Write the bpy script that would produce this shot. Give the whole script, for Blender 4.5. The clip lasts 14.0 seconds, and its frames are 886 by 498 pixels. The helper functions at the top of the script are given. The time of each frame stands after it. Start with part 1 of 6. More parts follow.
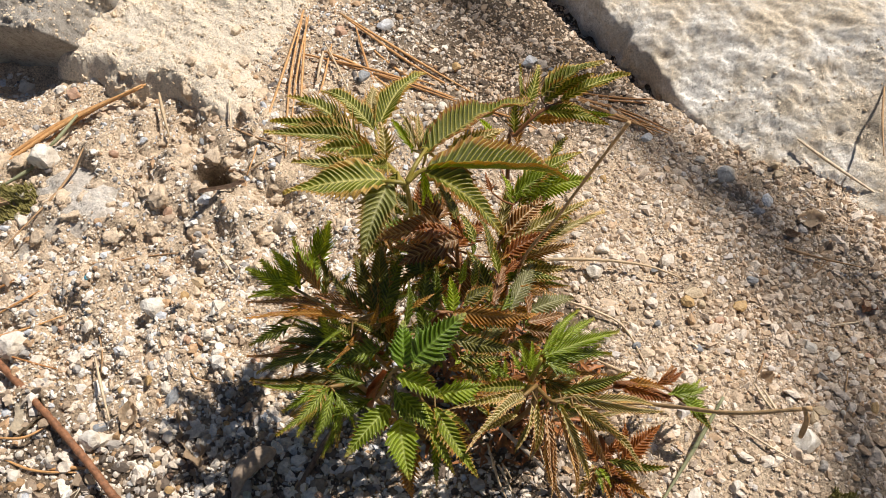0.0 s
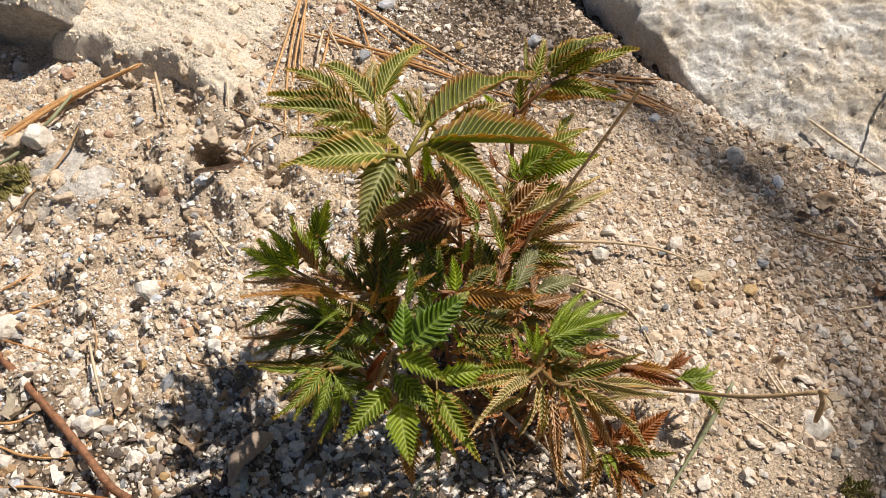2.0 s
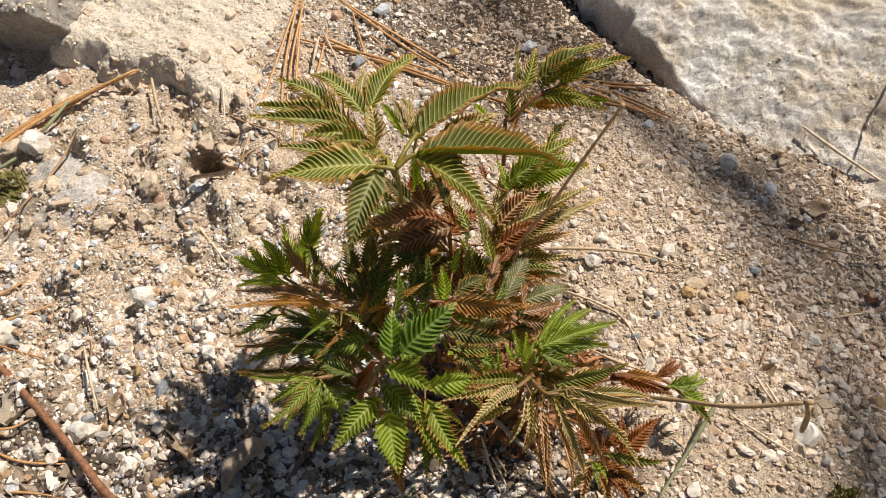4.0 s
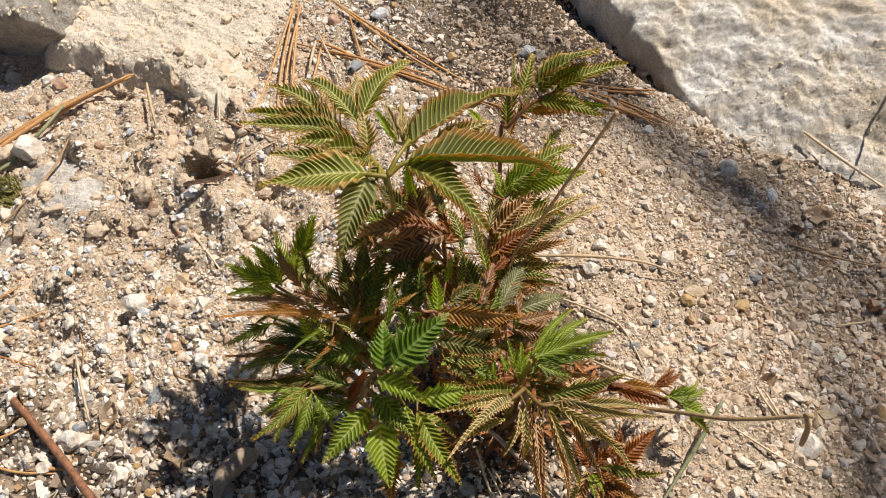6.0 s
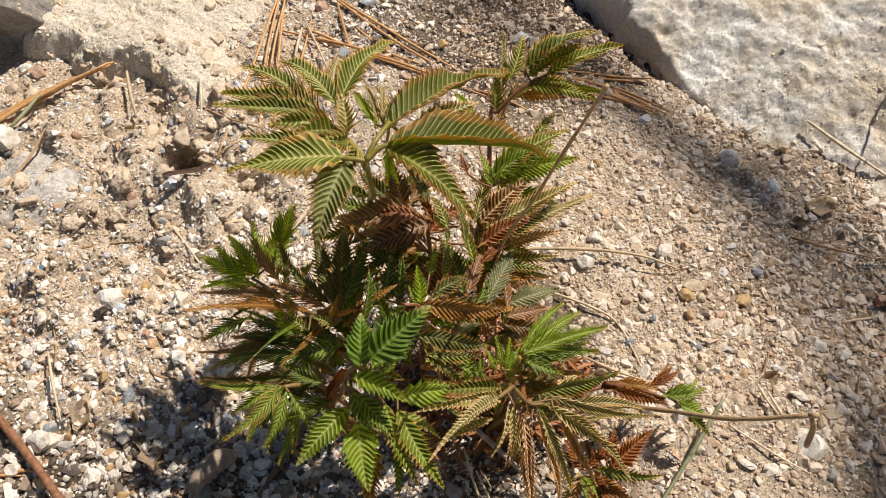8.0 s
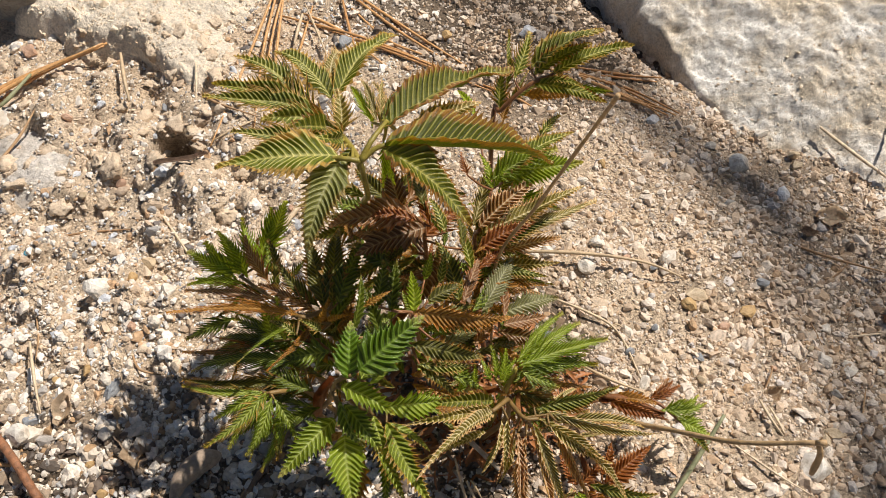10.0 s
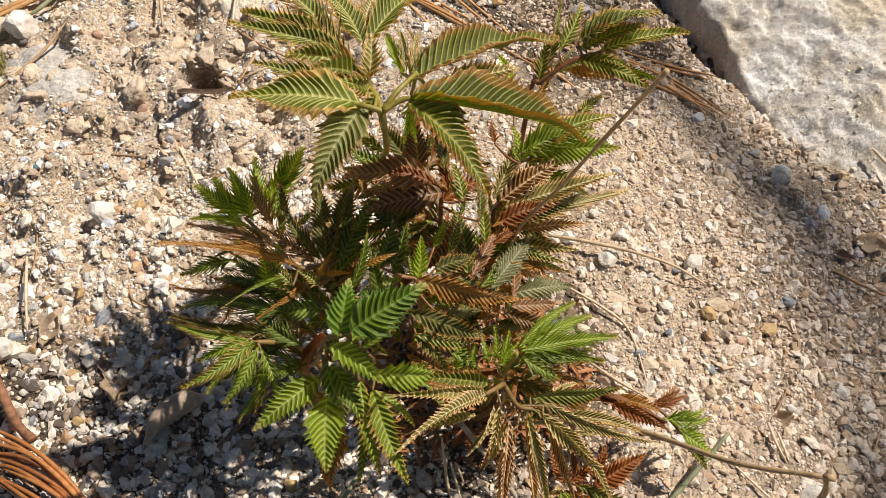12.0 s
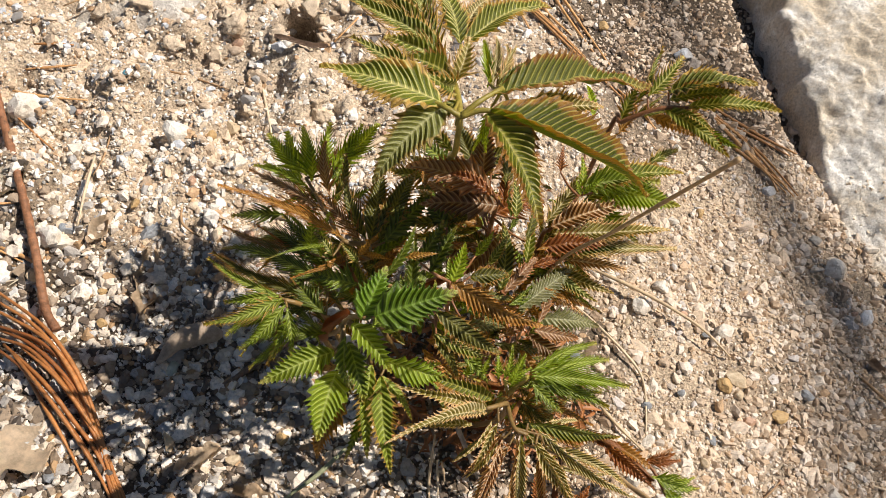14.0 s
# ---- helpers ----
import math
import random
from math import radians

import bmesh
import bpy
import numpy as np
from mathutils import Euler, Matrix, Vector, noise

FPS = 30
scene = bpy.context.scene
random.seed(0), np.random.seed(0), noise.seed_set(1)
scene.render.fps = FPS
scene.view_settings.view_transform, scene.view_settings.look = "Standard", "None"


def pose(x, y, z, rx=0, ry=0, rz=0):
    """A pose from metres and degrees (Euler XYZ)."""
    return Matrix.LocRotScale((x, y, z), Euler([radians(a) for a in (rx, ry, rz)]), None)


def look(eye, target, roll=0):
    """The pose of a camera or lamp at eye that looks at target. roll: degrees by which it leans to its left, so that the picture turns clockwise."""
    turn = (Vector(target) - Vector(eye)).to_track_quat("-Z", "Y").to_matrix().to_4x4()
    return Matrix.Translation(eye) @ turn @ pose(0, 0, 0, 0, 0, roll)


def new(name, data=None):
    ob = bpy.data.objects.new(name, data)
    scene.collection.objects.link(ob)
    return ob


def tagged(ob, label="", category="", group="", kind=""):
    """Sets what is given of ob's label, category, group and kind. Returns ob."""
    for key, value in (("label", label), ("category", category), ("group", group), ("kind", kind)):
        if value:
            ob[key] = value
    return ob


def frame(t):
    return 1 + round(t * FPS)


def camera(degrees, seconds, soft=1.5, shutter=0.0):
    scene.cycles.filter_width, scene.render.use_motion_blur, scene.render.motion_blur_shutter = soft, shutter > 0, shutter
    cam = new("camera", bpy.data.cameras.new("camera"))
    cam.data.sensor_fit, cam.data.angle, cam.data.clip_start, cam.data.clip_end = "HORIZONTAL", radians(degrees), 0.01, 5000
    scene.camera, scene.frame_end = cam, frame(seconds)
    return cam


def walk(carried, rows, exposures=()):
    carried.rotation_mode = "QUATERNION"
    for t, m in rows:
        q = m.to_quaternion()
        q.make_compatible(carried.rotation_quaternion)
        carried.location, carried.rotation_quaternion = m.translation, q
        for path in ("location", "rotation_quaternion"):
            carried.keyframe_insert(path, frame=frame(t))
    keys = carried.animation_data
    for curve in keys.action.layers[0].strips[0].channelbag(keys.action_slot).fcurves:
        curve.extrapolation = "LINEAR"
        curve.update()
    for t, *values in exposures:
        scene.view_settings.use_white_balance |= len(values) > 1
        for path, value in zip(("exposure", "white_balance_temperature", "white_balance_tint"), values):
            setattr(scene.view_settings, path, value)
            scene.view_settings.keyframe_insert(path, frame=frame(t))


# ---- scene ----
cam = camera(52.00, 14.0, soft=0.8)
PATH = [
    (0, (-0.00655, -0.22335, 0.35778), (0.00491, -0.05476, 0.10989), -6.672),
    (0.5, (-0.00751, -0.22267, 0.35302), (0.00387, -0.05461, 0.10478), -6.667),
    (1, (-0.00617, -0.22076, 0.34855), (0.00514, -0.05274, 0.10027), -6.667),
    (1.5, (-0.00780, -0.21959, 0.34380), (0.00270, -0.05253, 0.09484), -6.850),
    (2, (-0.00692, -0.22132, 0.34665), (0.00334, -0.05472, 0.09738), -6.868),
    (2.5, (-0.00443, -0.22213, 0.34495), (0.00551, -0.05633, 0.09513), -6.976),
    (3, (-0.00138, -0.22244, 0.35412), (0.00842, -0.05609, 0.10466), -6.995),
    (5.5, (-0.00193, -0.21533, 0.34251), (0.00568, -0.04925, 0.09280), -7.555),
    (6, (0.00230, -0.21611, 0.34666), (0.01006, -0.04886, 0.09772), -7.495),
    (6.5, (0.00237, -0.21385, 0.34220), (0.01002, -0.04643, 0.09338), -7.544),
    (7, (0.00070, -0.21039, 0.33218), (0.00751, -0.04340, 0.08304), -7.765),
    (7.5, (0.00557, -0.21114, 0.33085), (0.01273, -0.04360, 0.08209), -7.678),
    (10, (0.00948, -0.19920, 0.32419), (0.01654, -0.03579, 0.07270), -5.839),
    (10.5, (0.00809, -0.19550, 0.31344), (0.01376, -0.03419, 0.06056), -4.495),
    (11, (0.01041, -0.19379, 0.31479), (0.01481, -0.03377, 0.06106), -2.816),
    (11.5, (0.01166, -0.19367, 0.31627), (0.01398, -0.03483, 0.06178), -1.739),
    (12, (0.01269, -0.19372, 0.31030), (0.01143, -0.03609, 0.05505), -0.369),
    (12.5, (0.01205, -0.19480, 0.30988), (0.00683, -0.03831, 0.05399), 3.522),
    (13, (0.01186, -0.19529, 0.31548), (0.00105, -0.03986, 0.05911), 7.229),
    (13.5, (0.00670, -0.19492, 0.31051), (-0.00774, -0.04314, 0.05214), 10.220),
    (14, (0.01322, -0.19058, 0.31781), (-0.00244, -0.03974, 0.05896), 10.032),
]
walk(cam, [(t, look(eye, target, roll)) for t, eye, target, roll in PATH], exposures=[(0, 0.12), (3, 0.08), (7.7, 0.08), (11, 0.11), (14, 0.23)])

from mathutils.bvhtree import BVHTree

# ---- light ----
SUN_WAY = Vector((0.79, 0.38, 1.25)).normalized()
sun_elevation = math.asin(SUN_WAY.z)
world = bpy.data.worlds.new("sky")
scene.world = world
world.use_nodes = True
sky = world.node_tree.nodes.new("ShaderNodeTexSky")
sky.sky_type, sky.sun_disc = "NISHITA", False
sky.sun_elevation, sky.sun_rotation = sun_elevation, math.atan2(SUN_WAY.x, SUN_WAY.y)
world.node_tree.links.new(sky.outputs[0], world.node_tree.nodes["Background"].inputs[0])
world.node_tree.nodes["Background"].inputs[1].default_value = 0.040
sun = new("sun", bpy.data.lights.new("sun", "SUN"))
sun.data.energy, sun.data.angle, sun.data.color = 5.0, radians(0.53), (1.0, 0.91, 0.805)
sun.matrix_world = look(SUN_WAY * 3, (0, 0, 0))


# ---- materials ----
def node_material(name):
    m = bpy.data.materials.new(name)
    m.use_nodes = True
    return m, m.node_tree, m.node_tree.nodes["Principled BSDF"]


def add(tree, kind, **values):
    n = tree.nodes.new(kind)
    for key, value in values.items():
        n.inputs[key].default_value = value
    return n


def ramp(tree, source, stops, constant=False):
    r = tree.nodes.new("ShaderNodeValToRGB")
    r.color_ramp.interpolation = "CONSTANT" if constant else "LINEAR"
    while len(r.color_ramp.elements) < len(stops):
        r.color_ramp.elements.new(0.5)
    for e, (at, col) in zip(r.color_ramp.elements, stops):
        e.position, e.color = at, (*col, 1) if len(col) == 3 else col
    tree.links.new(source, r.inputs[0])
    return r.outputs[0]


def grey(v):
    return (v, v, v)


def mix(tree, a, b, factor, how="MIX"):
    n = tree.nodes.new("ShaderNodeMix")
    n.data_type, n.blend_type = "RGBA", how
    for slot, value in ((0, factor), (6, a), (7, b)):
        if isinstance(value, bpy.types.NodeSocket):
            tree.links.new(value, n.inputs[slot])
        else:
            n.inputs[slot].default_value = value if slot == 0 else (*value, 1)
    return n.outputs[2]


def noise_at(tree, scale, detail=4.0, rough=0.6, coord="Object", off=0.0):
    c = tree.nodes.new("ShaderNodeTexCoord")
    n = add(tree, "ShaderNodeTexNoise", Scale=scale, Detail=detail, Roughness=rough)
    if off:
        shift = tree.nodes.new("ShaderNodeVectorMath")
        shift.inputs[1].default_value = (off, off * 0.7, off * 1.3)
        tree.links.new(c.outputs[coord], shift.inputs[0])
        tree.links.new(shift.outputs[0], n.inputs["Vector"])
    else:
        tree.links.new(c.outputs[coord], n.inputs["Vector"])
    return n.outputs[0]


def bump(tree, bsdf, height, strength, distance):
    b = add(tree, "ShaderNodeBump", Strength=strength, Distance=distance)
    tree.links.new(height, b.inputs["Height"])
    tree.links.new(b.outputs[0], bsdf.inputs["Normal"])


def sand_material():
    m, tree, bsdf = node_material("sandy_soil")
    coarse = ramp(tree, noise_at(tree, 9, 3), [(0.32, (0.52, 0.405, 0.285)), (0.5, (0.66, 0.53, 0.39)), (0.7, (0.60, 0.50, 0.39))])
    mid = ramp(tree, noise_at(tree, 160, 5, 0.7), [(0.3, grey(0.52)), (0.55, grey(1.0)), (0.75, grey(1.2))])
    fine = ramp(tree, noise_at(tree, 900, 3, 0.7, off=3.1), [(0.36, (0.42, 0.38, 0.34)), (0.52, grey(1.0)), (0.66, (1.45, 1.4, 1.3))])
    # dark soil and shade painted into the colour, both from one mask
    soil_shade = tree.nodes.new("ShaderNodeAttribute")
    soil_shade.attribute_name = "humus"
    coarse = mix(tree, coarse, (0.12, 0.088, 0.06), soil_shade.outputs["Fac"])
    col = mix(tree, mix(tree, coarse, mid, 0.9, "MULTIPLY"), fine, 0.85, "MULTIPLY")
    tree.links.new(col, bsdf.inputs["Base Color"])
    bsdf.inputs["Roughness"].default_value = 0.93
    bump(tree, bsdf, noise_at(tree, 1100, 4, 0.75), 0.9, 0.0011)
    return m


def pebble_material(name, tint, mixture):
    m, tree, bsdf = node_material(name)
    geo = tree.nodes.new("ShaderNodeNewGeometry")
    kinds = ramp(tree, geo.outputs["Random Per Island"], mixture, True)
    spot = ramp(tree, noise_at(tree, 700, 4, 0.7), [(0.3, grey(0.5)), (0.5, grey(0.95)), (0.7, grey(1.15))])
    sandy = tree.nodes.new("ShaderNodeAttribute")
    sandy.attribute_name = "sandy"
    kinds = mix(tree, kinds, mix(tree, kinds, (0.62, 0.47, 0.33), 0.45), sandy.outputs["Fac"])
    tree.links.new(mix(tree, mix(tree, kinds, spot, 0.8, "MULTIPLY"), tint, 1.0, "MULTIPLY"), bsdf.inputs["Base Color"])
    bsdf.inputs["Roughness"].default_value = 0.62
    bump(tree, bsdf, noise_at(tree, 1500, 3, 0.7), 0.5, 0.0006)
    return m


def stone_material(name, light, dark, strength=0.6, depth=0.001):
    m, tree, bsdf = node_material(name)
    col = ramp(tree, noise_at(tree, 420, 6, 0.7), [(0.3, dark), (0.48, light), (0.75, tuple(min(1, 1.12 * c) for c in light))])
    stain = ramp(tree, noise_at(tree, 90, 3, off=1.7), [(0.4, (0.62, 0.52, 0.40)), (0.58, grey(1.0))])
    tree.links.new(mix(tree, col, stain, 0.6, "MULTIPLY"), bsdf.inputs["Base Color"])
    bsdf.inputs["Roughness"].default_value = 0.55
    bump(tree, bsdf, noise_at(tree, 700, 5, 0.7), strength, depth)
    return m


def granite_material(name, base, soil, cover):
    m, tree, bsdf = node_material(name)
    grain = ramp(tree, noise_at(tree, 520, 4, 0.75), [(0.33, grey(0.36)), (0.43, grey(0.9)), (0.56, grey(1.12)), (0.70, grey(1.35))])
    broad = ramp(tree, noise_at(tree, 28, 5, 0.65, off=2.3), [(0.3, tuple(0.70 * c for c in base)), (0.5, base), (0.7, tuple(min(1, 1.15 * c) for c in base))])
    fleck = ramp(tree, noise_at(tree, 1500, 2, 0.6, off=7.0), [(0.30, grey(0.35)), (0.38, grey(1.0)), (0.62, grey(1.0)), (0.70, grey(1.3))])
    broad = mix(tree, broad, fleck, 0.8, "MULTIPLY")
    broad = mix(tree, broad, ramp(tree, noise_at(tree, 130, 5, 0.7, off=9.0), [(0.32, (0.68, 0.62, 0.54)), (0.5, grey(1.0)), (0.7, grey(1.12))]), 0.8, "MULTIPLY")
    rock = mix(tree, broad, grain, 0.8, "MULTIPLY")
    dirt = ramp(tree, noise_at(tree, 26, 8, 0.75, off=5.5), [(cover, grey(0)), (cover + 0.14, grey(1))])
    speck = ramp(tree, noise_at(tree, 850, 4, 0.7, off=4.0), [(0.35, grey(0.55)), (0.6, grey(1.15))])
    tree.links.new(mix(tree, rock, mix(tree, soil, speck, 0.8, "MULTIPLY"), dirt), bsdf.inputs["Base Color"])
    bsdf.inputs["Roughness"].default_value = 0.82
    low = add(tree, "ShaderNodeBump", Strength=0.6, Distance=0.004)
    tree.links.new(noise_at(tree, 95, 6, 0.65, off=3.3), low.inputs["Height"])
    bump(tree, bsdf, noise_at(tree, 260, 9, 0.8), 0.7, 0.0024)
    tree.links.new(low.outputs[0], bsdf.inputs["Normal"].links[0].from_node.inputs["Normal"])
    return m


def litter_material(name, pale, dark, scale=300, rough=0.55, worn=0.5):
    m, tree, bsdf = node_material(name)
    info = tree.nodes.new("ShaderNodeObjectInfo")
    own = ramp(tree, info.outputs["Random"], [(0, dark), (0.45, tuple((a + b) / 2 for a, b in zip(pale, dark))), (1, pale)])
    wear = ramp(tree, noise_at(tree, scale, 5, 0.7), [(0.3, grey(worn)), (0.55, grey(1.0)), (0.75, grey(1.75 - worn))])
    tree.links.new(mix(tree, own, wear, 0.75, "MULTIPLY"), bsdf.inputs["Base Color"])
    bsdf.inputs["Roughness"].default_value = rough
    bump(tree, bsdf, noise_at(tree, scale * 4, 3, 0.7), 0.5, 0.0004)
    return m


# blade, margin, crest of the pleats (a painted glint, also the midrib's tone)
GREEN_TONES = {
    "g": ((0.215, 0.290, 0.014), (0.64, 0.50, 0.22), (0.60, 0.68, 0.24)),
    "gm": ((0.110, 0.195, 0.008), (0.54, 0.42, 0.15), (0.34, 0.52, 0.10)),
    "gd": ((0.145, 0.200, 0.011), (0.54, 0.32, 0.08), (0.48, 0.54, 0.12)),
    # k is gd darkened: shade from the leaves above put into its colour
    "k": ((0.090, 0.120, 0.007), (0.40, 0.24, 0.05), (0.26, 0.30, 0.05)),
    "go": ((0.205, 0.260, 0.018), (0.46, 0.28, 0.05), (0.48, 0.52, 0.13)),
    "d": ((0.120, 0.140, 0.008), (0.34, 0.16, 0.028), (0.50, 0.44, 0.12)),
    "o": ((0.105, 0.130, 0.008), (0.32, 0.16, 0.025), (0.50, 0.46, 0.12)),
}
OLIVE_TONES = {
    "od": ((0.110, 0.130, 0.008), (0.28, 0.125, 0.02), (0.50, 0.44, 0.12)),
    "oy": ((0.138, 0.165, 0.008), (0.54, 0.34, 0.09), (0.78, 0.72, 0.30)),
    "op": ((0.165, 0.175, 0.040), (0.34, 0.24, 0.07), (0.52, 0.52, 0.28)),
    "or": ((0.42, 0.21, 0.035), (0.38, 0.15, 0.02), (0.55, 0.33, 0.08)),
    "b": ((0.310, 0.160, 0.075), (0.50, 0.21, 0.06), (0.60, 0.47, 0.35)),
    "bd": ((0.105, 0.105, 0.014), (0.38, 0.20, 0.04), (0.28, 0.26, 0.07)),
    "br": ((0.300, 0.145, 0.028), (0.58, 0.26, 0.05), (0.46, 0.28, 0.09)),
}
RUSTY_TONES = {
    "r": ((0.230, 0.070, 0.014), (0.42, 0.17, 0.05), (0.46, 0.20, 0.065)),
    "p": ((0.190, 0.090, 0.030), (0.40, 0.18, 0.07), (0.54, 0.42, 0.29)),
    "pg": ((0.215, 0.215, 0.085), (0.28, 0.19, 0.09), (0.46, 0.46, 0.30)),
    "y": ((0.270, 0.360, 0.020), (0.42, 0.40, 0.06), (0.56, 0.62, 0.12)),
    "t": ((0.270, 0.225, 0.050), (0.80, 0.54, 0.28), (0.95, 0.84, 0.60)),
    "tr": ((0.360, 0.170, 0.050), (0.84, 0.56, 0.34), (0.95, 0.80, 0.58)),
}
LEAF_TONES = {**GREEN_TONES, **OLIVE_TONES, **RUSTY_TONES}


def leaf_material(kind):
    blade, margin, rib = LEAF_TONES[kind]
    m, tree, bsdf = node_material("leaf_" + kind)
    spot = tree.nodes.new("ShaderNodeUVMap")
    spot.uv_map = "leaf"
    parts = tree.nodes.new("ShaderNodeSeparateXYZ")
    tree.links.new(spot.outputs[0], parts.inputs[0])
    info = tree.nodes.new("ShaderNodeObjectInfo")
    own = ramp(tree, info.outputs["Random"], [(0, tuple(0.78 * c for c in blade)), (0.5, blade), (1, tuple(1.22 * c for c in blade))])
    blotch = ramp(tree, noise_at(tree, 260, 4, 0.7), [(0.3, grey(0.72)), (0.52, grey(1.0)), (0.75, grey(1.25))])
    body = mix(tree, own, blotch, 0.7, "MULTIPLY")
    # reddish margin, uneven in breadth
    wander = tree.nodes.new("ShaderNodeMath")
    wander.operation = "MULTIPLY_ADD"
    tree.links.new(noise_at(tree, 150, 4, 0.7, off=2.0), wander.inputs[0])
    wander.inputs[1].default_value = 0.7
    tree.links.new(parts.outputs[1], wander.inputs[2])
    broad = kind in ("o", "od", "d", "oy", "br", "b", "r", "t", "tr", "go", "op", "bd")
    body = mix(tree, body, margin, ramp(tree, wander.outputs[0], [(0.92, grey(0)), (1.15, grey(0.6)), (1.35, grey(0.95))] if broad else [(1.0, grey(0)), (1.2, grey(0.6)), (1.35, grey(0.95))] if kind in ("go", "gd", "k") else [(1.1, grey(0)), (1.28, grey(0.55)), (1.42, grey(0.95))]))
    body = mix(tree, body, margin, ramp(tree, parts.outputs[0], [(0.8, grey(0)), (1.0, grey(0.7))]))
    # shade painted along the ribs in the pleats' valleys, glints painted on the crests between
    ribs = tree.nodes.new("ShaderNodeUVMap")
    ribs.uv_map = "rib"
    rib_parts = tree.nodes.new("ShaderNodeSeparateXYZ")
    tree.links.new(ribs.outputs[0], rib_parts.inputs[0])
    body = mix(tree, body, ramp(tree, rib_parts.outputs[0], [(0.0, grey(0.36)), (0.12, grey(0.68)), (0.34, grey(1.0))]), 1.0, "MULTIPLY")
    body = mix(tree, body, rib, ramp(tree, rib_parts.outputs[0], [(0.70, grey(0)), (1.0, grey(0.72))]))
    # the midrib
    col = mix(tree, body, rib, ramp(tree, parts.outputs[1], [(0.0, grey(0.5)), (0.04, grey(0.25)), (0.08, grey(0))]))
    tree.links.new(col, bsdf.inputs["Base Color"])
    bsdf.inputs["Roughness"].default_value = 0.30
    bsdf.inputs["Specular IOR Level"].default_value = 0.6
    bump(tree, bsdf, noise_at(tree, 1500, 3, 0.7), 0.8, 0.0005)
    glow = tree.nodes.new("ShaderNodeBsdfTranslucent")
    tree.links.new(mix(tree, col, (1.75, 1.75, 0.45), 1.0, "MULTIPLY"), glow.inputs[0])
    both = tree.nodes.new("ShaderNodeMixShader")
    both.inputs[0].default_value = 0.42 if kind in ("g", "y") else 0.34 if kind == "gm" else 0.27
    tree.links.new(bsdf.outputs[0], both.inputs[1])
    tree.links.new(glow.outputs[0], both.inputs[2])
    tree.links.new(both.outputs[0], tree.nodes["Material Output"].inputs[0])
    return m


TAN_MIXTURE = [
    (0.0, (0.55, 0.42, 0.30)), (0.14, (0.68, 0.55, 0.41)), (0.28, (0.44, 0.34, 0.25)), (0.36, (0.76, 0.67, 0.57)), (0.54, (0.86, 0.81, 0.74)),
    (0.80, (0.42, 0.40, 0.38)), (0.86, (0.17, 0.15, 0.14)), (0.90, (0.55, 0.36, 0.21)), (0.95, (0.60, 0.63, 0.68))]
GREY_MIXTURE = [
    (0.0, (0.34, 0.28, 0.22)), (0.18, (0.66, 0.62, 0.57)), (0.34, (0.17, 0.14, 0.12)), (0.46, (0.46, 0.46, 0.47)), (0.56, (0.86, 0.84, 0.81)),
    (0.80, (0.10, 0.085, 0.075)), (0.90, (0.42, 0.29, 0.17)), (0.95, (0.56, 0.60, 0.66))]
SAND, GRAVEL = sand_material(), pebble_material("mixed_gravel", (1, 1, 1), TAN_MIXTURE)
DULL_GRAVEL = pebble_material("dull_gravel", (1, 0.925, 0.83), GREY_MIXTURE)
GRANITE = granite_material("pale_granite", (0.85, 0.82, 0.77), (0.70, 0.60, 0.465), 0.43)
SOILED = granite_material("soiled_granite", (0.74, 0.68, 0.59), (0.78, 0.69, 0.565), 0.34)
SLAB = granite_material("grey_slab", (0.62, 0.58, 0.53), (0.80, 0.68, 0.52), 0.50)
DARK_ROCK = granite_material("dark_granite", (0.38, 0.355, 0.32), (0.58, 0.49, 0.38), 0.56)
STONES = {
    "white": stone_material("white_quartz", (0.80, 0.76, 0.69), (0.52, 0.46, 0.38)),
    "blue": stone_material("bluish_quartz", (0.64, 0.67, 0.72), (0.40, 0.42, 0.46)),
    "grey": stone_material("grey_stone", (0.42, 0.41, 0.39), (0.24, 0.23, 0.22)),
    "slate": stone_material("slate_stone", (0.30, 0.33, 0.37), (0.15, 0.16, 0.18)),
    "tan": stone_material("tan_stone", (0.62, 0.51, 0.36), (0.40, 0.31, 0.20)),
    "orange": stone_material("orange_stone", (0.55, 0.38, 0.18), (0.34, 0.22, 0.10)),
    "pink": stone_material("pinkish_stone", (0.60, 0.40, 0.29), (0.36, 0.22, 0.15)),
    "teal": stone_material("greenish_stone", (0.48, 0.56, 0.52), (0.30, 0.35, 0.33)),
}
CRUMB = stone_material("soil_crumb", (0.84, 0.72, 0.56), (0.62, 0.50, 0.37))
CLOD = stone_material("soil_clod", (0.84, 0.70, 0.54), (0.58, 0.46, 0.33), 1.0, 0.0016)
LEAVES = {kind: leaf_material(kind) for kind in LEAF_TONES}
STALK = litter_material("olive_stalk", (0.36, 0.29, 0.05), (0.28, 0.23, 0.04), 400, 0.4)
STALK_RED = litter_material("red_stalk", (0.30, 0.13, 0.05), (0.22, 0.09, 0.035), 400, 0.42)
STALK_TAN = litter_material("tan_stalk", (0.26, 0.16, 0.05), (0.18, 0.11, 0.035), 400, 0.45)
SHEATH = litter_material("rusty_sheath", (0.44, 0.19, 0.06), (0.30, 0.11, 0.035), 260, 0.5)
